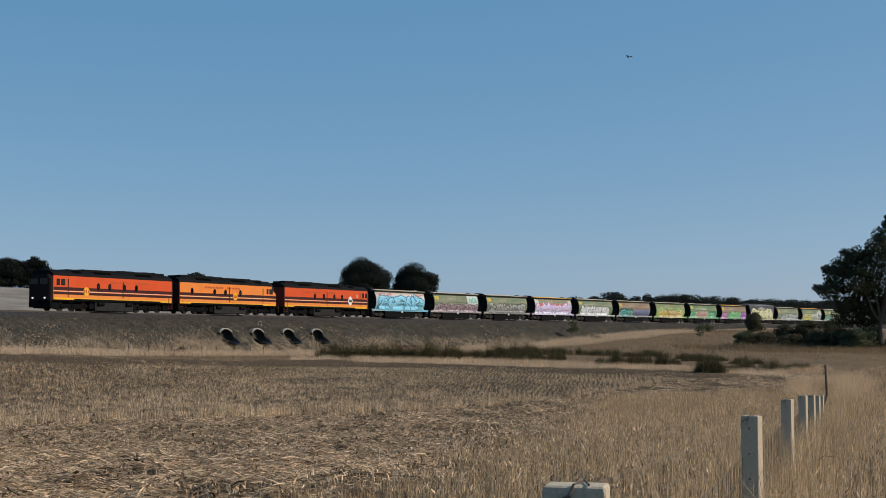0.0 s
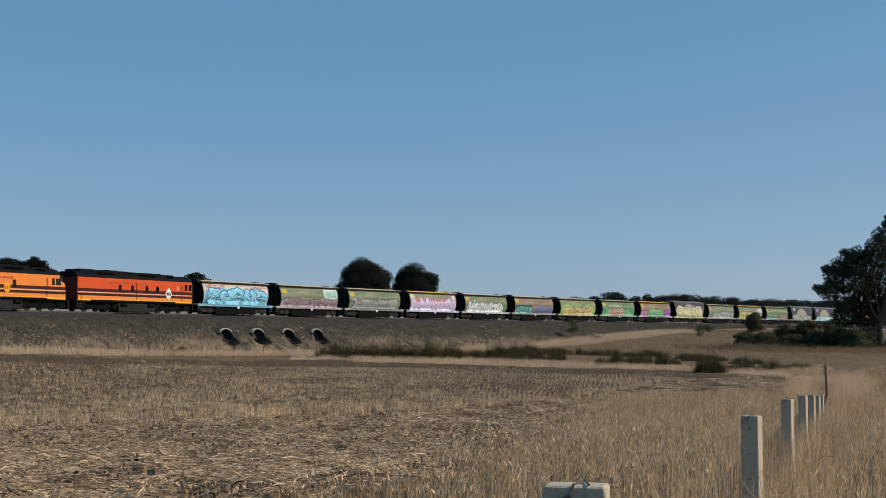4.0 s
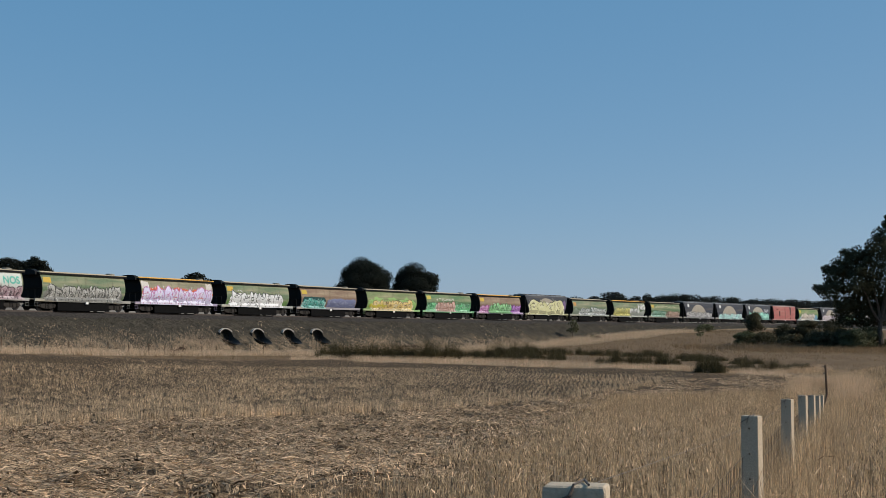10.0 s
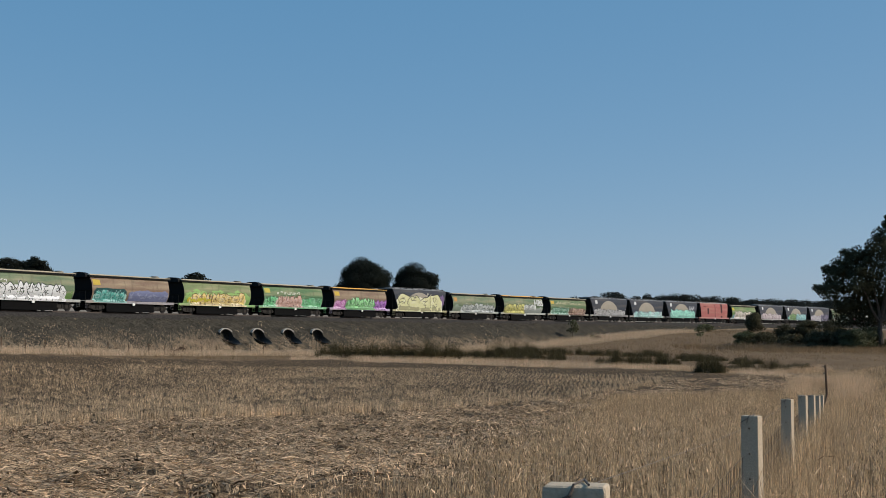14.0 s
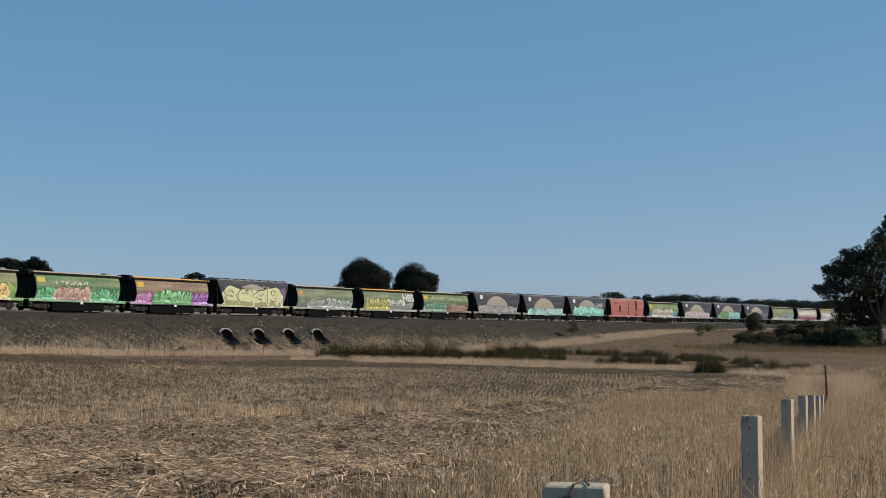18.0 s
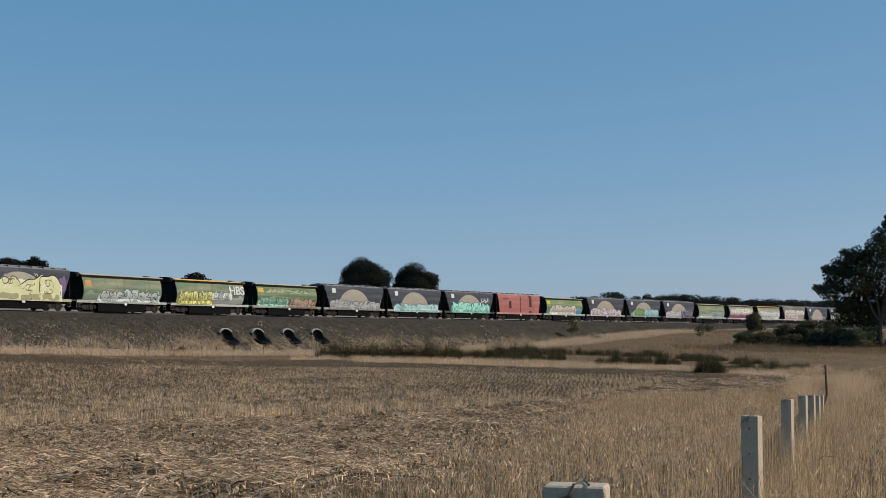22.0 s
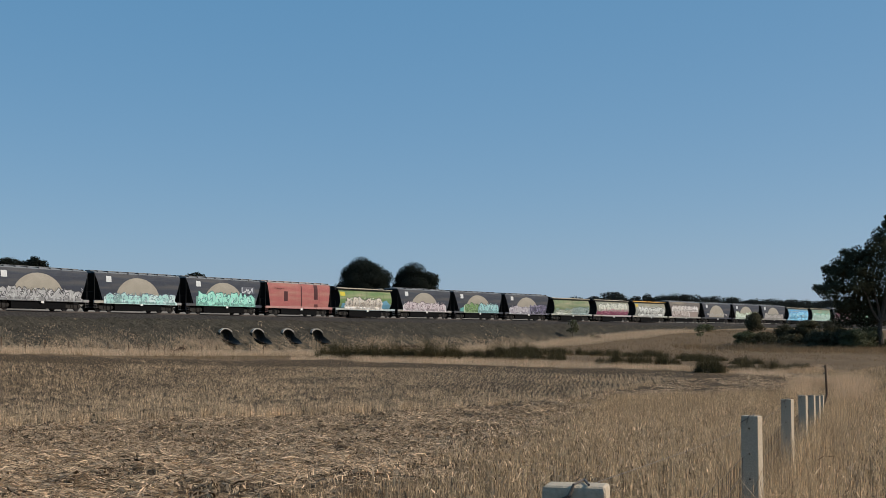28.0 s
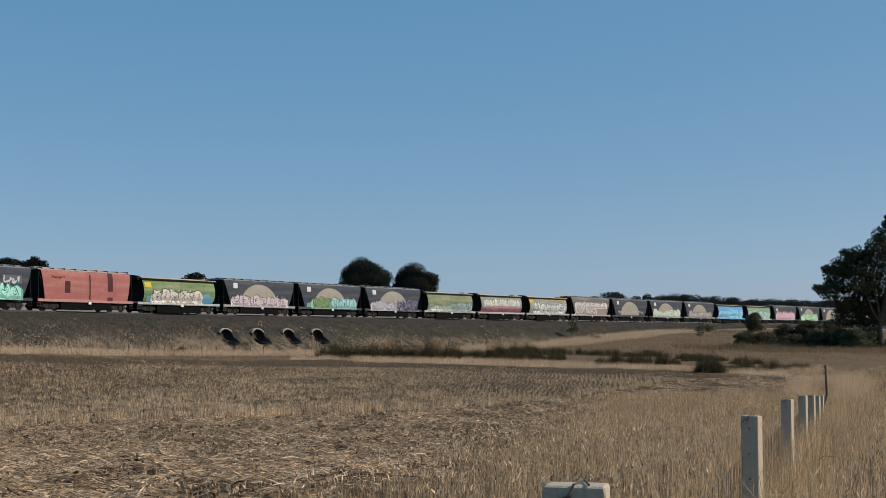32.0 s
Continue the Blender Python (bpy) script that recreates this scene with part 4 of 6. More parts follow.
# strainer post at the far end
sx, sy = 14.6, 53.0
sp = empty("strainer_post", "tall dark timber strainer post with wire ends", "fence post")
sp.location = (sx, sy, gz(sx, sy) - 0.2)
bm = bmesh.new()
limb(bm, (0, 0, 0), (0.05, 0, 2.25), 0.05, 0.038, 8, 4, random.Random(2))
part("shaft", bm, TIMBER, sp)
bm = bmesh.new()
rod(bm, (0.0, -0.05, 2.15), (-0.09, -0.05, 2.22), 0.02)
rod(bm, (0.03, -0.05, 1.9), (-0.06, -0.06, 1.95), 0.02)
part("wire_end", bm, WIRE, sp)
# low posts of the railway boundary
for k in range(19):
    s = -47.0 + 2.85 * k + 0.25 * math.sin(k * 2.1)
    x, y = on_track(s, 12.4)
    x, y = float(x), float(y)
    bm = bmesh.new()
    box(bm, -0.04, 0.04, -0.035, 0.035, -0.2, float(np.interp(s, [-38, -4], [1.25, 0.95])) + 0.08 * math.sin(k * 2.7), 0.01)
    p = part("boundary_post", bm, TIMBER)
    p.matrix_basis = pose(x, y, gz(x, y), 3 * math.sin(k * 1.9), 3 * math.cos(k * 2.3), 20)
    tagged(p, "low dark timber post in tall dry grass", "fence post", "railway boundary posts")
for x, y in ((57.0, 188.5), (57.9, 188.0)):
    bm = bmesh.new()
    box(bm, -0.06, 0.06, -0.05, 0.05, -0.2, 1.1, 0.01)
    p = part("boundary_post", bm, TIMBER)
    p.matrix_basis = pose(x, y, gz(x, y), 2, -2, 10)
    tagged(p, "low dark timber post in dry grass", "fence post", "railway boundary posts")


# ---- the train: a vehicle's own x runs to the rear of the train, -y is its sunny side, z = 0 the rail heads ----
STEEL_DARK = mat("black_underframe", lin((13, 13, 14)), 0.85, 0.3, 1.5, 20, 0.1, spec=0.1)
STEEL_RUST = mat("dusty_bogie_steel", lin((38, 34, 30)), 0.8, 0.35, 0.8, 18, 0.15)
WHEEL_STEEL = mat("wheel_steel", lin((58, 54, 52)), 0.5, 0.25, 0.6, 20, 0.1, metal=0.4)
GLASS = mat("dark_cab_glass", lin((14, 15, 18)), 0.12, 0.05, 2, 4, 0.0, spec=0.3)
WHITE_SIGN = mat("white_plate", lin((225, 225, 220)), 0.5, 0.1, 2, 10, 0.02)
LAMP_WHITE = mat("lit_headlamp", lin((255, 250, 240)), 0.3, 0.0, 2, 10, 0)
LAMP_WHITE.node_tree.nodes["Principled BSDF"].inputs["Emission Color"].default_value = (1, 0.96, 0.88, 1)
LAMP_WHITE.node_tree.nodes["Principled BSDF"].inputs["Emission Strength"].default_value = 1.2


def wheelset_meshes(r):
    bm = bmesh.new()
    for y in (-0.76, 0.76):
        cyl(bm, (0, y, 0), r, 0.13, "y", 20)
        cyl(bm, (0, y * 1.03, 0), r * 0.55, 0.15, "y", 14)
        for k in range(3):
            a = 2.094 * k
            cyl(bm, (math.cos(a) * r * 0.72, y * 1.08, math.sin(a) * r * 0.72), r * 0.09, 0.03, "y", 6)
    cyl(bm, (0, 0, 0), 0.08, 1.5, "y", 10)
    me = bpy.data.meshes.new("wheelset")
    bm.to_mesh(me)
    bm.free()
    me.materials.append(WHEEL_STEEL)
    return me


WHEELSET = {0.46: wheelset_meshes(0.46), 0.5: wheelset_meshes(0.5)}


def bogie_frame(axles, r, steel):
    """Both side frames with their axle boxes and springs, and the bolster between."""
    bm = bmesh.new()
    ends = (min(axles), max(axles))
    for y in (-1.0, 1.0):
        prof = [(ends[0] - 0.42, r - 0.02), (ends[0] - 0.2, r + 0.2), (-0.5, r + 0.28), (0.5, r + 0.28), (ends[1] + 0.2, r + 0.2), (ends[1] + 0.42, r - 0.02),
                (ends[1] + 0.2, r - 0.1), (0.55, r - 0.24), (-0.55, r - 0.24), (ends[0] - 0.2, r - 0.1)]
        loft(bm, [[(x, y - 0.08, z) for x, z in prof], [(x, y + 0.08, z) for x, z in prof]])
        for a in axles:
            box(bm, a - 0.16, a + 0.16, y - 0.15, y + 0.15, r - 0.15, r + 0.17, 0.03)
        for x in (-0.22, 0, 0.22):
            cyl(bm, (x, y * 1.06, r + 0.02), 0.09, 0.36, "z", 8)
    box(bm, -0.25, 0.25, -1.0, 1.0, r + 0.1, r + 0.36)
    me = bpy.data.meshes.new("bogie_frame")
    bm.to_mesh(me)
    bm.free()
    me.materials.append(steel)
    return me


BOGIES = {"wagon": bogie_frame((-0.9, 0.9), 0.46, STEEL_RUST), "loco": bogie_frame((-1.75, 0, 1.75), 0.5, STEEL_DARK)}


WHEELS = []     # wheelset, place along its bogie, radius


def bogie(vehicle, at, kind):
    axles, r = ((-0.9, 0.9), 0.46) if kind == "wagon" else ((-1.75, 0, 1.75), 0.5)
    b = new("bogie", BOGIES[kind])
    b.parent, b.location = vehicle, (at, 0, 0)
    for a in axles:
        w = new("wheelset", WHEELSET[r])
        w.parent, w.location = b, (a, 0, r)
        WHEELS.append((w, a, r))


SHARED = {}


def shared(name, key, make, material, parent, at=(0, 0, 0), label=""):
    """A part whose mesh is made once and shared."""
    if key not in SHARED:
        bm = bmesh.new()
        make(bm)
        bm.normal_update()
        SHARED[key] = bpy.data.meshes.new(name)
        bm.to_mesh(SHARED[key])
        bm.free()
        SHARED[key].materials.append(material)
    ob = new(name, SHARED[key])
    ob.parent, ob.location = parent, at
    if label:
        ob["label"] = label
    return ob


# cross-sections of the hopper bodies: half width by height
GREEN_Z = [1.22, 1.45, 1.75, 2.1, 2.5, 2.9, 3.25, 3.5, 3.62]
GREEN_Y = [1.16, 1.29, 1.41, 1.47, 1.46, 1.39, 1.28, 1.17, 1.10]
GREY_Z = [1.15, 1.55, 2.1, 2.8, 3.45, 3.87, 4.02]
GREY_Y = [1.40, 1.42, 1.43, 1.42, 1.38, 1.30, 1.22]


def side_y(kind, z):
    if z < 1.2:
        return 1.44
    return float(np.interp(z, GREEN_Z, GREEN_Y) if kind == "green" else np.interp(z, GREY_Z, GREY_Y))


def end_x(kind, z, rear):
    """Where the side sheet ends at height z."""
    if kind == "green":
        return 6.1 + 0.12 * (z - 1.2) / 2.3
    rise = np.clip((z - 1.2) / 2.7, 0, 1) ** 0.9
    return 6.15 + 0.5 * rise if kind == "red" else 5.75 + 1.2 * rise


def hopper_body(kind):
    zs, ys = (GREEN_Z, GREEN_Y) if kind == "green" else (GREY_Z, GREY_Y)

    def make(bm):
        xs = np.linspace(-1, 1, 15)
        rings = []
        for u in xs:
            ring = []
            for sgn in (-1, 1):
                prof = list(zip(ys, zs))
                for y, z in (prof if sgn < 0 else prof[::-1]):
                    ring.append((u * end_x(kind, z, u > 0), sgn * y, z))
            rings.append(ring)
        loft(bm, rings)
    return make


def drape(kind, pts, off):
    out = []
    for x, z in pts:
        lim = end_x(kind, z, False) - 0.05 if z >= 1.2 else 6.9
        out.append((max(-lim, min(lim, x)), -(side_y(kind, z) + off), z))
    return out


def wave(rng, x, seedx):
    return math.sin(x * 1.7 + seedx) * 0.5 + math.sin(x * 4.1 + seedx * 2.3) * 0.3 + math.sin(x * 9.3 + seedx * 0.7) * 0.2


def cloud(kind, rng, x0, x1, z0, z1, rough, off):
    """A sprayed background patch with an uneven upper edge, as verts and faces."""
    cols, rows = 40, 6
    sd = rng.uniform(0, 9)
    v, f = [], []
    for i in range(cols + 1):
        x = x0 + (x1 - x0) * i / cols
        edge = min(1.0, i / 3, (cols - i) / 3)
        top = z1 + wave(rng, x, sd) * rough - (1 - edge) * (z1 - z0) * 0.25
        for j in range(rows + 1):
            z = z0 + (max(top, z0 + 0.1) - z0) * j / rows
            v.append((x, z))
    for i in range(cols):
        for j in range(rows):
            a = i * (rows + 1) + j
            f.append((a, a + rows + 1, a + rows + 2, a + 1))
    zlim = 3.58 if kind == "green" else 3.98
    return drape(kind, [(x, min(z, zlim)) for x, z in v], off), [], f


def stroke(v, f, kind, pts, w, off):
    """A painted line of width w through pts (x, z), with round ends."""
    fine = []
    for (ax, az), (bx, bz) in zip(pts, pts[1:]):
        n = max(1, int(math.hypot(bx - ax, bz - az) / 0.12))
        fine += [(ax + (bx - ax) * i / n, az + (bz - az) * i / n) for i in range(n)]
    fine.append(pts[-1])
    k = len(fine)
    if k < 2:
        return
    flat = []
    for i, (x, z) in enumerate(fine):
        a, b = fine[max(0, i - 1)], fine[min(k - 1, i + 1)]
        dx, dz = b[0] - a[0], b[1] - a[1]
        ln = math.hypot(dx, dz) or 1
        nx, nz = -dz / ln, dx / ln
        g = w / 2 * (0.72 if i in (0, k - 1) else 1)
        flat += [(x + nx * g, z + nz * g), (x - nx * g, z - nz * g)]
    base = len(v)
    zlim = 3.58 if kind == "green" else 3.98
    v += drape(kind, [(x, max(0.86, min(z, zlim))) for x, z in flat], off)
    f += [(base + 2 * i, base + 2 * i + 1, base + 2 * i + 3, base + 2 * i + 2) for i in range(k - 1)]


def curved(pts, per=5):
    """A smooth line through pts."""
    p = [pts[0], *pts, pts[-1]]
    out = []
    for i in range(1, len(p) - 2):
        for k in range(per):
            t = k / per
            out.append(tuple(0.5 * (2 * b + (c - a) * t + (2 * a - 5 * b + 4 * c - d) * t * t + (3 * b - a - 3 * c + d) * t ** 3) for a, b, c, d in zip(p[i - 1], p[i], p[i + 1], p[i + 2])))
    return out + [pts[-1]]


def painted_side(vehicle, kind, rng, layers):
    """Spray-painted pieces on the sunny side, each colour a part of its own."""
    depth = 0.006
    for layer in layers:
        what, x0, x1, z0, z1 = layer[:5]
        if what == "cloud":
            part("spray_patch", cloud(kind, rng, x0, x1, z0, z1, layer[6], depth), paint(layer[5], 0.6), vehicle)
            depth += 0.006
        elif what == "block":
            v, f = [], []
            n = 8
            pts = [(x, z0 + (z1 - z0) * j / n) for j in range(n + 1) for x in (x0, x1)]
            part("spray_block", (drape(kind, pts, depth), [], [(2 * j, 2 * j + 1, 2 * j + 3, 2 * j + 2) for j in range(n)]), paint(layer[5], 0.6), vehicle)
            depth += 0.006
        elif what == "letters":
            fill, line, count = layer[5:8]
            fill = tuple(min(250, int(c * 0.88 + 40)) for c in fill)
            light = tuple(min(246, int(c * 0.5 + 122)) for c in fill)
            deep_tone = tuple(int(c * 0.74) for c in fill)
            coats = [paint(line, 0.6), paint(fill, 0.6), paint(light, 0.6), paint(deep_tone, 0.6)]
            z0, z1 = z0 - 0.22, z1 + (0.2 if z1 < 3 else 0.05)
            if kind == "grey" and z1 < 2.6:
                x0, x1, z1 = max(-6.2, x0 - 0.5), min(6.2, x1 + 0.5), z1 + 0.1
            tall, slot = z1 - z0, (x1 - x0) / count
            line_w = 0.045 + 0.035 * min(1.0, tall / 2) + 0.015 * min(1.0, slot / 2)
            tops = []               # outline, height and lopsidedness of each shape
            for k in range(count):
                tops.append((rng.choice("rpdfs"), rng.uniform(0.82, 1.04), rng.uniform(-0.3, 0.3), rng.uniform(0.45, 0.72), rng.uniform(0, 6)))

            def contour(k, u):
                """Upper edge of the k-th shape at u from 0 to 1: round, peaked, double, flat or sloping."""
                how, peak, skew, low, ph = tops[k]
                d = min(1.0, abs((u - 0.5 - skew * 0.5) / (0.5 + abs(skew) * 0.5)))
                rise = {"r": (1 - d * d) ** 0.5, "p": 1 - d ** 1.2, "d": 0.75 * abs(math.sin(math.pi * 2 * u)) + 0.25 * (1 - d), "f": 1.0 if 0.08 < u < 0.9 else 0.55, "s": 0.25 + 0.75 * (u if ph > 3 else 1 - u)}[how]
                return z0 + tall * (low + (peak - low) * rise + 0.035 * math.sin(u * 9 + ph))
            part("spray_patch", cloud(kind, rng, x0 - 0.35, x1 + 0.35, z0 - 0.05, z0 + tall * 0.74, 0.16, depth), coats[3 if count % 2 else 2], vehicle)
            depth += 0.006
            for k in range(count):
                v, f, use = [], [], []
                a = x0 + slot * k
                deep = depth + 0.012 * (k % 2)
                wide = slot * rng.uniform(1.0, 1.1)
                edge = [(a + wide * i / 10, contour(k, i / 10)) for i in range(11)]
                for i, (px, top) in enumerate(edge):
                    v += drape(kind, [(px, z0 + (top - z0) * j / 4) for j in range(5)], deep)
                f += [(i * 5 + j, i * 5 + 5 + j, i * 5 + 6 + j, i * 5 + 1 + j) for i in range(10) for j in range(4)]
                use += [rng.choice((1, 1, 1, 2, 3)) if tall < 1.2 else 1] * (len(f) - len(use))
                # deeper tone low down, sheen under the upper edge
                stroke(v, f, kind, curved([(a + wide * q, z0 + tall * (0.13 + rng.uniform(-0.05, 0.05))) for q in (0.08, 0.35, 0.65, 0.95)], 3), tall * 0.2, deep + 0.003)
                use += [3] * (len(f) - len(use))
                stroke(v, f, kind, [(px + 0.05, pz - line_w * 1.7) for px, pz in edge[1:rng.randint(4, 7)]], line_w * 0.9, deep + 0.003)
                for _ in range(2):
                    px, pz = a + wide * rng.uniform(0.2, 0.8), z0 + tall * rng.uniform(0.25, 0.6)
                    stroke(v, f, kind, curved([(px - slot * 0.14, pz - tall * 0.1), (px, pz + tall * 0.03), (px + slot * 0.08, pz + tall * 0.14)], 3), line_w * rng.uniform(0.9, 1.7), deep + 0.004)
                use += [2] * (len(f) - len(use))
                # dark outline, the seam to the next shape, and the curls inside
                stroke(v, f, kind, edge, line_w, deep + 0.006)
                bend = rng.uniform(-0.2, 0.2) * slot
                stroke(v, f, kind, curved([edge[0], (a + bend, z0 + tall * 0.45), (a - bend * 0.6, z0 + tall * 0.2), (a + bend * 0.3, z0)], 4), line_w, deep + 0.006)
                for _ in range(1 if slot < 0.8 else 3):
                    px, pz, rx, rz, turn = a + wide * rng.uniform(0.3, 0.7), z0 + tall * rng.uniform(0.3, 0.68), slot * rng.uniform(0.09, 0.22), tall * rng.uniform(0.07, 0.17), rng.uniform(0, 6.28)
                    stroke(v, f, kind, [(px + rx * math.cos(turn + 0.42 * i), pz + rz * math.sin(turn + 0.42 * i) + 0.02 * i * rz) for i in range(rng.randint(7, 14))], line_w * 0.8, deep + 0.006)
                px, ln = a + wide * rng.uniform(0.25, 0.75), rng.uniform(0.2, 0.45)
                stroke(v, f, kind, curved([(px, z0 + 0.03), (px + rng.uniform(-0.15, 0.15) * slot, z0 + tall * ln * 0.6), (px + rng.uniform(-0.2, 0.2) * slot, z0 + tall * ln)], 4), line_w * 0.9, deep + 0.006)
                use += [0] * (len(f) - len(use))
                # drips, flecks and overspray
                for coat, times, wd in ((2, 5, 0.055), (3, 4, 0.06), (0, 3, 0.035)):
                    for _ in range(times):
                        px, pz, ang, ln = a + wide * rng.uniform(-0.05, 1.05), z0 + tall * rng.uniform(0.05, 0.95), rng.choice((0.3, 1.3, 1.6, 1.9, 2.7)) + rng.uniform(-0.3, 0.3), rng.uniform(0.07, 0.24)
                        stroke(v, f, kind, [(px - math.cos(ang) * ln, pz - math.sin(ang) * ln), (px + rng.uniform(-0.05, 0.05), pz), (px + math.cos(ang) * ln, pz + math.sin(ang) * ln)], wd * rng.uniform(0.7, 1.5), deep + 0.008)
                    use += [coat] * (len(f) - len(use))
                sp = part("sprayed_shape", (v, [], f), coats, vehicle)
                sp.data.polygons.foreach_set("material_index", use)
            depth += 0.026
        elif what == "scrawl":
            col, _, count, width = layer[5:9]
            v, f = [], []
            slot = (x1 - x0) / count
            for i in range(count):
                pts = curved([(x0 + slot * (i + rng.uniform(-0.1, 1.1)), rng.uniform(z0, z1)) for _ in range(rng.randint(4, 7))], 4)
                stroke(v, f, kind, pts, width, depth)
                part("spray_scrawl", (v, [], f), paint(col, 0.6), vehicle)
                v, f = [], []
            depth += 0.006
        elif what == "text":
            crv = bpy.data.curves.new("sprayed_text", "FONT")
            crv.body, crv.size, crv.offset = layer[6], 1.0, 0.025
            tmp = new("sprayed_text", crv)
            me = bpy.data.meshes.new_from_object(tmp.evaluated_get(bpy.context.evaluated_depsgraph_get()))
            bpy.data.objects.remove(tmp)
            xs = [q.co.x for q in me.vertices]
            hs = [q.co.y for q in me.vertices]
            for q in me.vertices:
                x = x0 + (x1 - x0) * (q.co.x - min(xs)) / (max(xs) - min(xs))
                z = z0 + (z1 - z0) * (q.co.y - min(hs)) / (max(hs) - min(hs))
                q.co = drape(kind, [(x, z)], depth + 0.02)[0]
            me.materials.append(paint(layer[5], 0.6))
            word = new("sprayed_text", me)
            word.parent = vehicle
        elif what == "dome":
            n = 24
            cx, r, hh = (x0 + x1) / 2, (x1 - x0) / 2, z1 - z0
            pts, f = [], []
            for j in range(9):
                zz = z0 + hh * math.sin(math.pi / 2 * j / 8)
                half = r * math.sqrt(max(0.0, 1 - ((zz - z0) / hh) ** 2)) + 0.02
                for i in range(n + 1):
                    pts.append((cx - half + 2 * half * i / n, zz))
            for j in range(8):
                for i in range(n):
                    a = j * (n + 1) + i
                    f.append((a, a + 1, a + n + 2, a + n + 1))
            part("grain_emblem", (drape(kind, pts, depth), [], f), paint(layer[5], 0.6), vehicle)
            depth += 0.006


def hopper(kind, base, edge, label, layers, seed):
    """A bogie grain hopper wagon with its painted side."""
    rng = random.Random(seed)
    w = empty("hopper_wagon", label, "rail wagon", "hopper wagons of the train")
    b = shared("body", ("body", kind, base), hopper_body(kind), weathered(base), w)
    dark = paint((20, 21, 21), 0.75)

    def solebar(bm):
        box(bm, -7.1, 7.1, -0.06, 0.06, 0.9, 1.17, 0.015)

    def centre_sill(bm):
        box(bm, -7.1, 7.1, -0.35, 0.35, 0.75, 1.1)

    low = layers[0][5] if layers and layers[0][0] == "sill" else base
    layers = [q for q in layers if q[0] != "sill"]
    for sgn in (-1, 1):
        shared("solebar", ("sole", low), solebar, weathered(low), w, (0, sgn * 1.36, 0))
    shared("centre_sill", ("sill",), centre_sill, STEEL_DARK, w)

    def end_rib(bm):
        box(bm, -0.05, 0.05, -1.1, 1.1, 0, 0.09)

    def end_stanchion(bm):
        rod(bm, (-1.0, 0, 1.2), (0.05, 0, 3.9), 0.05)

    def end_post(bm):
        rod(bm, (0, 0, 1.2), (0.05, 0, 3.9), 0.045)
    for sgn in (-1, 1):
        if kind == "green":
            for z in (1.3, 2.2, 3.3):
                shared("end_rib", ("rib0",), end_rib, dark, w, (sgn * 6.26, 0, z))
        else:
            for y in (-1.25, 1.25):
                for nm, mk in (("end_stanchion", end_stanchion), ("end_post", end_post)):
                    o = shared(nm, (nm,), mk, dark, w, (sgn * 6.9, y, 0))
                    o.rotation_euler = (0, 0, 0 if sgn > 0 else math.pi)

    # the shade on the wagon ends is put into the sheet's near-black paint
    def end_sheet(sgn):
        def make(bm):
            zs, ys = (GREEN_Z, GREEN_Y) if kind == "green" else (GREY_Z, GREY_Y)
            ring = [(sgn * (end_x(kind, z, 0) + 0.012), q * y * 0.985, z) for q in (-1, 1) for y, z in (list(zip(ys, zs)) if q < 0 else list(zip(ys, zs))[::-1])]
            inner = [(x - sgn * 0.02, y, z) for x, y, z in ring]
            loft(bm, [inner, ring])
        return make
    for sgn in (-1, 1):
        shared("end_sheet", ("ends", kind, sgn), end_sheet(sgn), dark, w, label="end sheet coloured dark for its shade")

    if kind == "green":
        def roof(bm):
            prof = [(-1.36, 3.73), (-1.36, 3.80), (-0.6, 3.815), (0.6, 3.815), (1.36, 3.80), (1.36, 3.73)]
            loft(bm, [[(x, y, z) for y, z in prof] for x in (-6.45, 6.45)])
        shared("roof", ("roof", edge), roof, paint(edge), w, label="pale dusty roof with a deep eave")

        def hatch(bm):
            box(bm, -5.6, 4.4, -0.42, 0.42, 3.83, 3.91, 0.03)
        shared("roof_hatch", ("hatch", edge), hatch, paint(edge), w)

        def lid(bm):
            cyl(bm, (5.4, 0, 3.9), 0.5, 0.16, "z", 16)
            cyl(bm, (5.4, 0, 4.0), 0.36, 0.08, "z", 14)
        shared("roof_lid", ("lid", edge), lid, paint((150, 146, 134)), w)

        def hood(bm):
            ring = [(1.05 * math.cos(a), 3.5 + 0.55 * math.sin(a) ** 0.5 if math.sin(a) > 0 else 3.5) for a in [math.pi * k / 16 for k in range(17)]]
            loft(bm, [[(x, y, z) for y, z in ring] for x in (-6.75, -6.2)])
        shared("end_hood", ("hood",), hood, dark, w, label="dark rounded hood over the end")

        # gutter box, near-black to carry the shadow under the eave
        def gutter(bm):
            box(bm, -6.5, 6.5, -0.13, 0.13, 3.58, 3.715)
        for sgn in (-1, 1):
            shared("gutter", ("gut",), gutter, dark, w, (0, sgn * 1.2, 0))
    else:
        def roof(bm):
            prof = [(-1.26, 4.01), (-1.1, 4.13), (-0.6, 4.2), (0.6, 4.2), (1.1, 4.13), (1.26, 4.01)]
            loft(bm, [[(x, y, z) for y, z in prof] for x in (-6.9, 6.9)])
        shared("roof", ("roofg", edge), roof, paint(edge), w, label="ribbed pale grey roof")

        def rib(bm):
            box(bm, -0.04, 0.04, -1.2, 1.2, 4.07, 4.24)
        for i in range(9):
            shared("roof_rib", ("rib", edge), rib, paint((70, 72, 74)), w, (-6.4 + 1.6 * i, 0, 0))

        def trough(bm):
            box(bm, -6.6, 6.6, -0.35, 0.35, 4.2, 4.32, 0.03)
        shared("roof_hatch", ("trough", edge), trough, paint(edge), w)

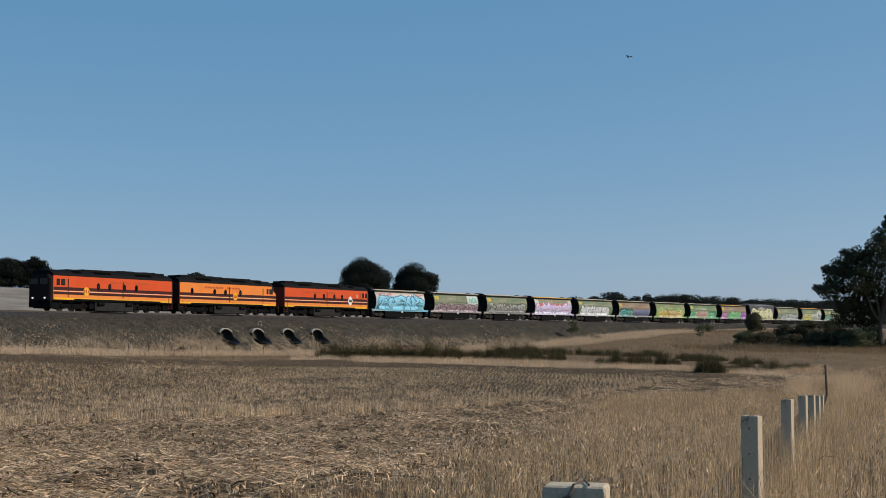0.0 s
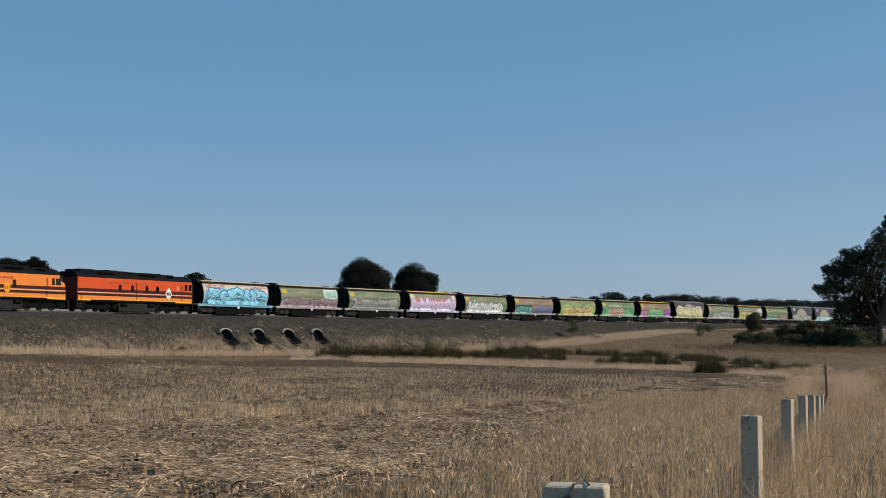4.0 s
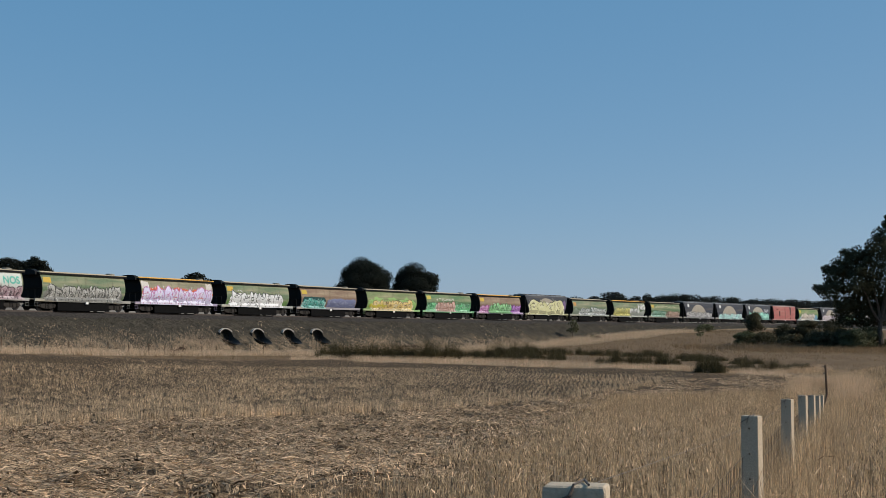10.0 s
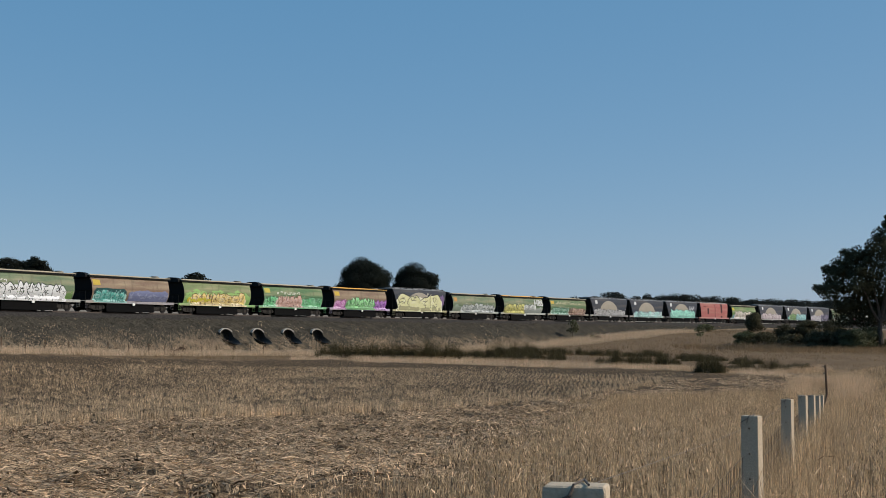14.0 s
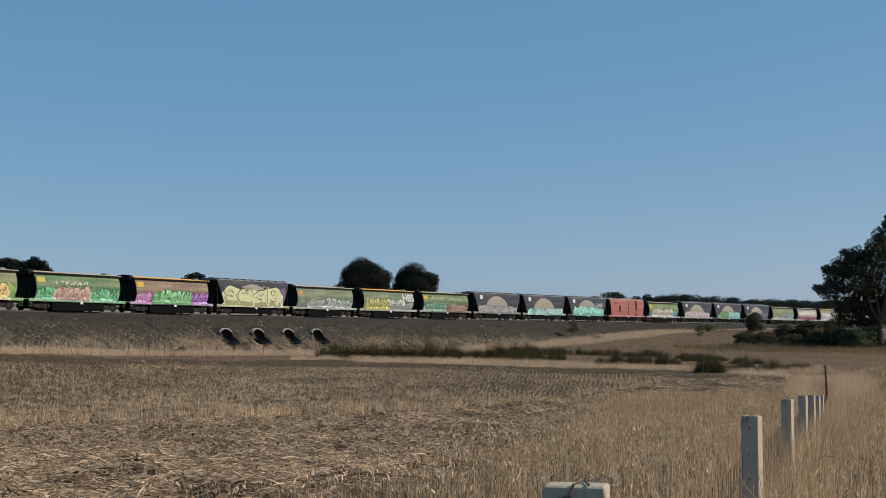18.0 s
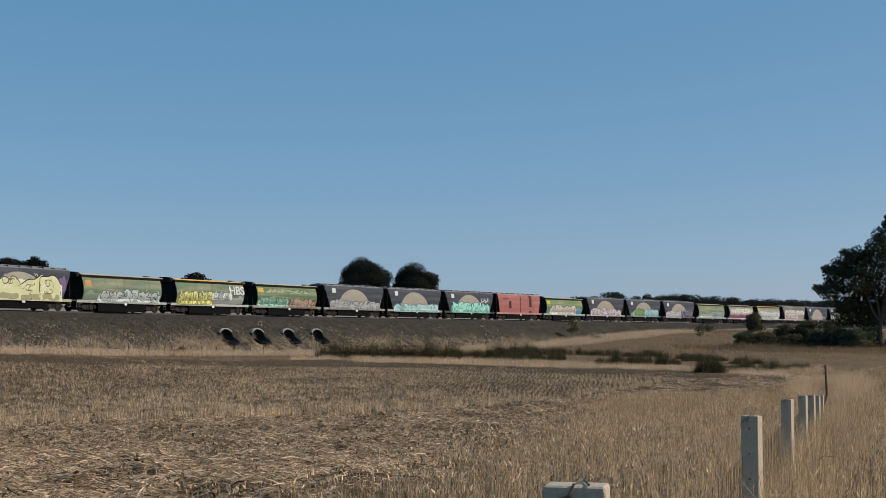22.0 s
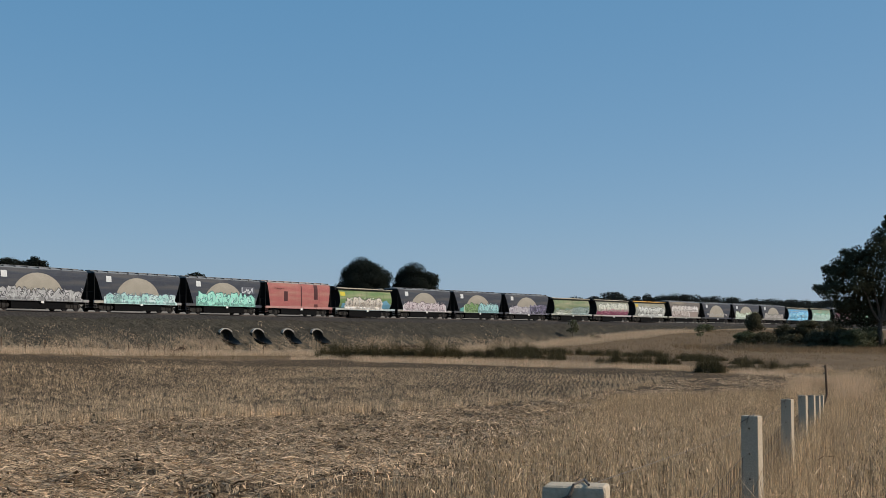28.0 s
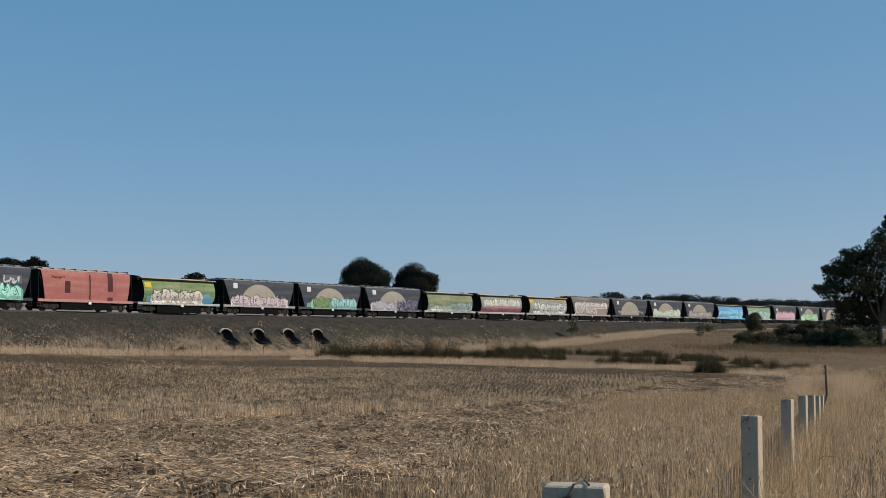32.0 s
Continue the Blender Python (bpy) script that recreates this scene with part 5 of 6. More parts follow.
    def chute(bm):
        top = [(-1.3, -1.2, 1.2), (1.3, -1.2, 1.2), (1.3, 1.2, 1.2), (-1.3, 1.2, 1.2)]
        bot = [(-0.45, -0.8, 0.38), (0.45, -0.8, 0.38), (0.45, 0.8, 0.38), (-0.45, 0.8, 0.38)]
        loft(bm, [bot, top])
    for x in (-2.6, 0, 2.6):
        shared("discharge_chute", ("chute",), chute, STEEL_DARK, w, (x, 0, 0))

    def skirt(bm):
        box(bm, -3.8, 3.8, -0.03, 0.03, 0.05 if kind == "green" else 0.2, 0.9)
    for sgn in (-1, 1):
        shared("side_skirt", ("skirt", kind == "green"), skirt, STEEL_DARK, w, (0, sgn * 1.25, 0))

    def tank(bm):
        cyl(bm, (0, 0, 0), 0.22, 1.1, "x", 12)
    shared("brake_reservoir", ("tank",), tank, STEEL_DARK, w, (1.6, -0.95, 0.62))

    def platform(bm):
        box(bm, -0.42, 0.42, -1.35, 1.35, 1.2, 1.25)
    for sgn in (-1, 1):
        shared("end_platform", ("plat",), platform, STEEL_DARK, w, (sgn * 6.75, 0, 0))

    def handrail(bm):
        for y in (-1.3, 1.3):
            rod(bm, (0, y, 1.2), (0, y, 2.07), 0.025)
        rod(bm, (0, -1.32, 2.05), (0, 1.32, 2.05), 0.025)

    def steps(bm):
        for k in range(3):
            rod(bm, (-0.22, 0, 0.45 + 0.28 * k), (0.22, 0, 0.45 + 0.28 * k), 0.02)
        for x in (-0.2, 0.2):
            rod(bm, (x, 0, 0.4), (x, 0, 1.2), 0.02)
    for sgn in (-1, 1):
        shared("handrail", ("hand",), handrail, dark, w, (sgn * 7.0, 0, 0))
        for y in (-1.33, 1.33):
            shared("step_ladder", ("steps", low), steps, paint(tuple(int(c * 0.62) for c in low)), w, (sgn * 6.85, y, 0))

    def coupler(bm):
        box(bm, -0.35, 0.25, -0.11, 0.11, 0.78, 1.02, 0.03)
        box(bm, 0.2, 0.36, -0.17, 0.17, 0.74, 1.06, 0.04)
    for sgn in (-1, 1):
        c = shared("coupler", ("coup",), coupler, STEEL_DARK, w, (sgn * 7.15, 0, 0))
        c.rotation_euler = (0, 0, 0 if sgn > 0 else math.pi)
    for sgn in (-1, 1):
        bogie(w, sgn * 5.0, "wagon")

    def plate(bm):
        box(bm, -0.2, 0.2, -1.46, -1.425, 0.9, 1.16)
    shared("number_plate", ("plate",), plate, WHITE_SIGN, w, (0.3, 0, -0.18), "small white panel")
    painted_side(w, kind, rng, layers)
    return w


# ---- locomotives ----
ORANGE_A, ORANGE_B = paint((208, 80, 34), 0.45, 0.09), paint((228, 131, 57), 0.45, 0.09)
BAND_DARK, BAND_YEL, CREAM = paint((58, 20, 16), 0.5), paint((236, 172, 40), 0.45), paint((226, 190, 150), 0.5)
PEACH, LETTER, FAINT = paint((226, 134, 62), 0.45, 0.09), paint((186, 84, 42), 0.5), paint((84, 36, 26), 0.5)
LOCO_BLACK = mat("black_roof_paint", lin((11, 11, 12)), 0.75, 0.25, 3, 12, 0.05, spec=0.12)
GRILLE = mat("black_grille", lin((4, 4, 4)), 0.9, 0.2, 2, 20, 0.0, spec=0.05)
LOCO_MAROON = mat("dark_maroon_paint", lin((30, 18, 17)), 0.7, 0.2, 3, 12, 0.05, spec=0.15)
LOCO_RED = paint((62, 22, 18), 0.6)


def locomotive(orange, flip, label, emblem, nose, holes, seam, words, panes):
    """A full-bodied diesel locomotive. flip: its cab points to the rear of the train. Built with the cab at -x and turned by flip."""
    q = -1 if flip else 1
    lo = empty("locomotive", label, "locomotive", "locomotives of the train")
    L = 9.55

    def at(x0, x1):
        return (min(q * x0, q * x1), max(q * x0, q * x1))

    # body shell
    bm = bmesh.new()
    prof = [(-1.45, 1.13), (-1.45, 3.48), (-1.38, 3.58), (1.38, 3.58), (1.45, 3.48), (1.45, 1.13)]
    loft(bm, [[(x, y, z) for y, z in prof] for x in at(-8.0 if nose else -9.2, 9.3)])
    part("body_side", bm, orange, lo, "orange body side")
    # roof
    bm = bmesh.new()
    prof = [(-1.46, 3.5), (-1.36, 3.78), (-0.85, 4.1), (0.85, 4.1), (1.36, 3.78), (1.46, 3.5)]
    secs = [(-9.25 if not nose else -8.2, 0.9), (-8.6 if not nose else -7.9, 1.0), (8.9, 1.0), (9.35, 0.93)]
    loft(bm, [[(q * x, y, 3.5 + (z - 3.5) * k) for y, z in prof] for x, k in secs])
    part("roof", bm, LOCO_BLACK, lo, "black roof")
    # roof housings and grilles
    for x0, x1, h in ((-6.6, -4.6, 4.2), (-4.4, 0.9, 4.28), (1.0, 8.6, 4.32)):
        bm = bmesh.new()
        a, b = at(x0, x1)
        box(bm, a, b, -0.95, 0.95, 3.8, h, 0.08)
        h1 = part("roof_housing", bm, LOCO_BLACK, lo)
        mid, wide = (a + b) / 2, min(2.6, (b - a) * 0.62)
        for sgn in (-1, 1):
            bm = bmesh.new()
            for k in range(7):
                y0, z0 = 1.33 - 0.058 * k, 3.81 + 0.0365 * k
                box(bm, mid - wide / 2, mid + wide / 2, min(sgn * y0, sgn * (y0 - 0.045)), max(sgn * y0, sgn * (y0 - 0.045)), z0 - 0.02, z0 + 0.035)
            part("intake_grille", bm, GRILLE, h1)
    for x in (2.4, 3.7, 6.2, 7.3):
        bm = bmesh.new()
        cyl(bm, (q * x, 0, 4.34), 0.55, 0.1, "z", 18)
        part("roof_fan", bm, STEEL_DARK, lo)
    # bands along the side, laid proud of one another
    for z0, z1, m, proud in ((1.13, 1.32, BAND_YEL, 0.012), (1.32, 1.64, PEACH, 0.010), (2.05, 2.37, BAND_DARK, 0.012), (1.94, 2.01, CREAM, 0.012), (1.64, 1.90, BAND_DARK, 0.012)):
        for sgn in (-1, 1):
            bm = bmesh.new()
            box(bm, *at(-9.15 if not nose else -8.9, 9.3), min(sgn * 1.44, sgn * (1.45 + proud)), max(sgn * 1.44, sgn * (1.45 + proud)), z0, z1)
            part("side_stripe", bm, m, lo)
    for sgn in (-1, 1):
        bm = bmesh.new()
        box(bm, *at(-6.2, 7.3), min(sgn * 1.45, sgn * 1.475), max(sgn * 1.45, sgn * 1.475), 1.05, 1.24)
        part("sill_cover", bm, STEEL_DARK, lo)
        bm = bmesh.new()
        for x in (8.75, 9.3):
            rod(bm, (q * x, sgn * 1.47, 0.45), (q * x, sgn * 1.47, 1.75), 0.025)
        for z in (0.5, 0.78, 1.06):
            rod(bm, (q * 8.75, sgn * 1.47, z), (q * 9.3, sgn * 1.47, z), 0.03)
        part("step_ladder", bm, FAINT, lo, "faded red corner steps")
    # cab and nose
    if nose:
        bm = bmesh.new()
        rings = []
        for x, wy, top in ((-8.0, 1.45, 3.45), (-8.45, 1.43, 3.12), (-9.0, 1.3, 2.95), (-9.4, 1.0, 2.65), (-9.55, 0.7, 2.2)):
            rings.append([(q * x, -wy, 1.25), (q * x, -wy, top - 0.3), (q * x, -wy * 0.75, top), (q * x, wy * 0.75, top), (q * x, wy, top - 0.3), (q * x, wy, 1.25)])
        loft(bm, rings)
        part("nose", bm, orange, lo, "rounded orange nose")
        bm = bmesh.new()
        box(bm, *at(-8.62, -8.04), -1.4, 1.4, 2.84, 3.42, 0.08)
        part("windscreen", bm, GLASS, lo)
    else:
        bm = bmesh.new()
        rings = [[(q * x, y * k, z) for y, z in ((-1.45, 1.0), (-1.45, 3.2), (-1.1, 3.6), (1.1, 3.6), (1.45, 3.2), (1.45, 1.0))] for x, k in ((-9.2, 1.0), (-9.5, 0.96), (-9.62, 0.86))]
        loft(bm, rings)
        part("cab_front", bm, LOCO_MAROON, lo, "dark maroon cab front")
        for y in (-0.62, 0.62):
            bm = bmesh.new()
            box(bm, *at(-9.66, -9.6), y - 0.48, y + 0.48, 2.62, 3.2, 0.02)
            part("windscreen", bm, GLASS, lo)
    for x0, x1 in panes:
        for sgn in (-1, 1):
            bm = bmesh.new()
            a, b = x0, x1
            box(bm, a, b, min(sgn * 1.44, sgn * 1.475), max(sgn * 1.44, sgn * 1.475), 2.55, 3.18)
            fr = part("cab_window", bm, STEEL_DARK, lo)
            bm = bmesh.new()
            box(bm, a + 0.05, b - 0.05, min(sgn * 1.45, sgn * 1.485), max(sgn * 1.45, sgn * 1.485), 2.6, 3.13)
            part("pane", bm, GLASS, fr)
    # doors, round windows, lettering bars, emblem
    for x in seam:
        bm = bmesh.new()
        box(bm, x - 0.045, x + 0.045, -1.485, -1.44, 1.4, 3.2)
        part("door_seam", bm, BAND_DARK, lo)
    for x in holes:
        for sgn in (-1, 1):
            bm = bmesh.new()
            cyl(bm, (x, sgn * 1.462, 2.55), 0.27, 0.06, "y", 18)
            fr = part("porthole", bm, STEEL_DARK, lo)
            fr.matrix_basis = Matrix.Translation((0, 0, 2.55)) @ Matrix.Diagonal((0.85, 1, 1.3, 1)) @ Matrix.Translation((0, 0, -2.55))
            bm = bmesh.new()
            cyl(bm, (x, sgn * 1.475, 2.55), 0.2, 0.06, "y", 18)
            part("pane", bm, GLASS, fr)
    rr = random.Random(3)
    x = words[0]
    step = (words[1] - words[0]) / 13
    for k in range(13):
        wd = step * rr.uniform(0.55, 0.75)
        if k not in (7,):
            bm = bmesh.new()
            a, b = (x, x + wd)
            box(bm, a, b, -1.475, -1.44, 2.95, 3.15)
            part("lettering_bar", bm, LETTER, lo)
        x += step
    bm = bmesh.new()
    ex, ez, ecol = emblem
    if ecol == "white":
        ring = [(0, 0.64), (0.28, 0.46), (0.56, 0), (0.28, -0.46), (0, -0.64), (-0.28, -0.46), (-0.56, 0), (-0.28, 0.46)]
        loft(bm, [[(ex + u, -1.47, ez + v) for u, v in ring], [(ex + u, -1.495, ez + v) for u, v in ring]])
    else:
        cyl(bm, (ex, -1.48, ez), 0.44, 0.05, "y", 22)
    em = part("emblem", bm, WHITE_SIGN if ecol == "white" else BAND_YEL, lo)
    for u in (-0.26, 0, 0.26):
        bm = bmesh.new()
        box(bm, ex + u - 0.07, ex + u + 0.07, -1.525, -1.49, ez - 0.16, ez + 0.16)
        part("emblem_bar", bm, BAND_DARK if ecol == "white" else LETTER, em)
    # frame, tank, bogies, steps
    bm = bmesh.new()
    box(bm, -9.4, 9.4, -1.4, 1.4, 0.98, 1.13)
    box(bm, -9.0, 9.0, -0.6, 0.6, 0.75, 1.02)
    part("underframe", bm, STEEL_DARK, lo)
    bm = bmesh.new()
    box(bm, -3.0, 3.0, -1.35, 1.35, 0.06, 0.98, 0.08)
    part("fuel_tank", bm, mat("grey_tank", lin((46, 45, 44)), 0.8, 0.3, 1.5, 14, 0.1, spec=0.1), lo)
    for x in (-2.2, 2.2):
        bm = bmesh.new()
        cyl(bm, (x, -1.36, 0.78), 0.2, 0.9, "x", 12)
        part("air_reservoir", bm, STEEL_DARK, lo)
    for x in (-8.6, -3.15, 3.15, 8.6):
        bm = bmesh.new()
        box(bm, x - 0.55, x + 0.55, -1.2, 1.2, 0.26, 0.98, 0.05)
        part("equipment_box", bm, STEEL_DARK, lo)
    for x in (-5.9, 5.9):
        bogie(lo, x, "loco")
    for x in (-9.45, 9.45):
        bm = bmesh.new()
        box(bm, x - 0.06, x + 0.06, -1.4, 1.4, 0.35, 1.1, 0.02)
        part("pilot", bm, LOCO_RED if x > 0 else LOCO_BLACK, lo)
        bm = bmesh.new()
        s2 = 1 if x > 0 else -1
        box(bm, x, x + s2 * 0.5, -0.14, 0.14, 0.75, 1.05, 0.03) if s2 > 0 else box(bm, x - 0.5, x, -0.14, 0.14, 0.75, 1.05, 0.03)
        part("coupler", bm, STEEL_DARK, lo)
    bm = bmesh.new()
    box(bm, *at(9.28, 9.42), -1.47, 1.47, 1.13, 3.5, 0.03)
    part("rear_wall", bm, LOCO_RED, lo)
    return lo


TRAIN = []      # vehicle, distance of its middle behind the front loco's rear coupling
L1 = locomotive(ORANGE_A, False, "orange diesel locomotive with a black cab front leading", (-4.48, 2.0, "yellow"), False, (-3.12, -1.09, 1.61, 3.88), (-7.1, 1.16), (-0.8, 5.5), ((-8.75, -8.3), (-8.1, -7.55)))
for y, z in ((-0.78, 1.28), (0.78, 1.28)):
    bm = bmesh.new()
    cyl(bm, (-9.66, y, z), 0.08, 0.1, "x", 16)
    part("headlight", bm, LAMP_WHITE, L1, "lit headlight")
L2 = locomotive(ORANGE_B, True, "amber orange diesel locomotive with a rounded nose", (0.72, 2.1, "yellow"), True, (-8.43, -3.67, -1.31, 2.02), (-0.35, 6.2), (-4.9, 1.7), ((6.95, 7.3), (7.5, 8.2)))
L3 = locomotive(ORANGE_A, True, "orange diesel locomotive with a white diamond emblem", (5.05, 2.1, "white"), False, (-3.42, -1.12, 1.67, 3.74), (-0.24, 7.4), (-4.8, 1.8), ((7.9, 8.35), (8.6, 9.1)))
bm = bmesh.new()
cyl(bm, (6.64, -1.47, 2.75), 0.17, 0.05, "y", 16)
o = part("small_crest", bm, CREAM, L3)
o.matrix_basis = Matrix.Translation((6.64, 0, 2.75)) @ Matrix.Diagonal((0.6, 1, 1.4, 1)) @ Matrix.Translation((-6.64, 0, -2.75))
for ob, s0 in ((L1, -10.0), (L2, 10.0), (L3, 30.0)):
    TRAIN.append((ob, s0))

# ---- the hopper wagons, from the locomotives backwards ----
GREEN, GREY, TAN = (112, 136, 100), (64, 70, 83), (146, 118, 96)
PALE, GOLD, SILVER = (188, 176, 152), (240, 182, 84), (132, 133, 132)
DOME = (168, 160, 144)


def logo(c=(214, 176, 66)):
    return ("block", -6.0, -4.9, 2.75, 3.3, c)


def dome(*more):
    return [("block", -5.3, -4.5, 3.1, 3.72, (214, 216, 214)), ("dome", -3.9, 3.3, 1.2, 3.66, DOME), *more]


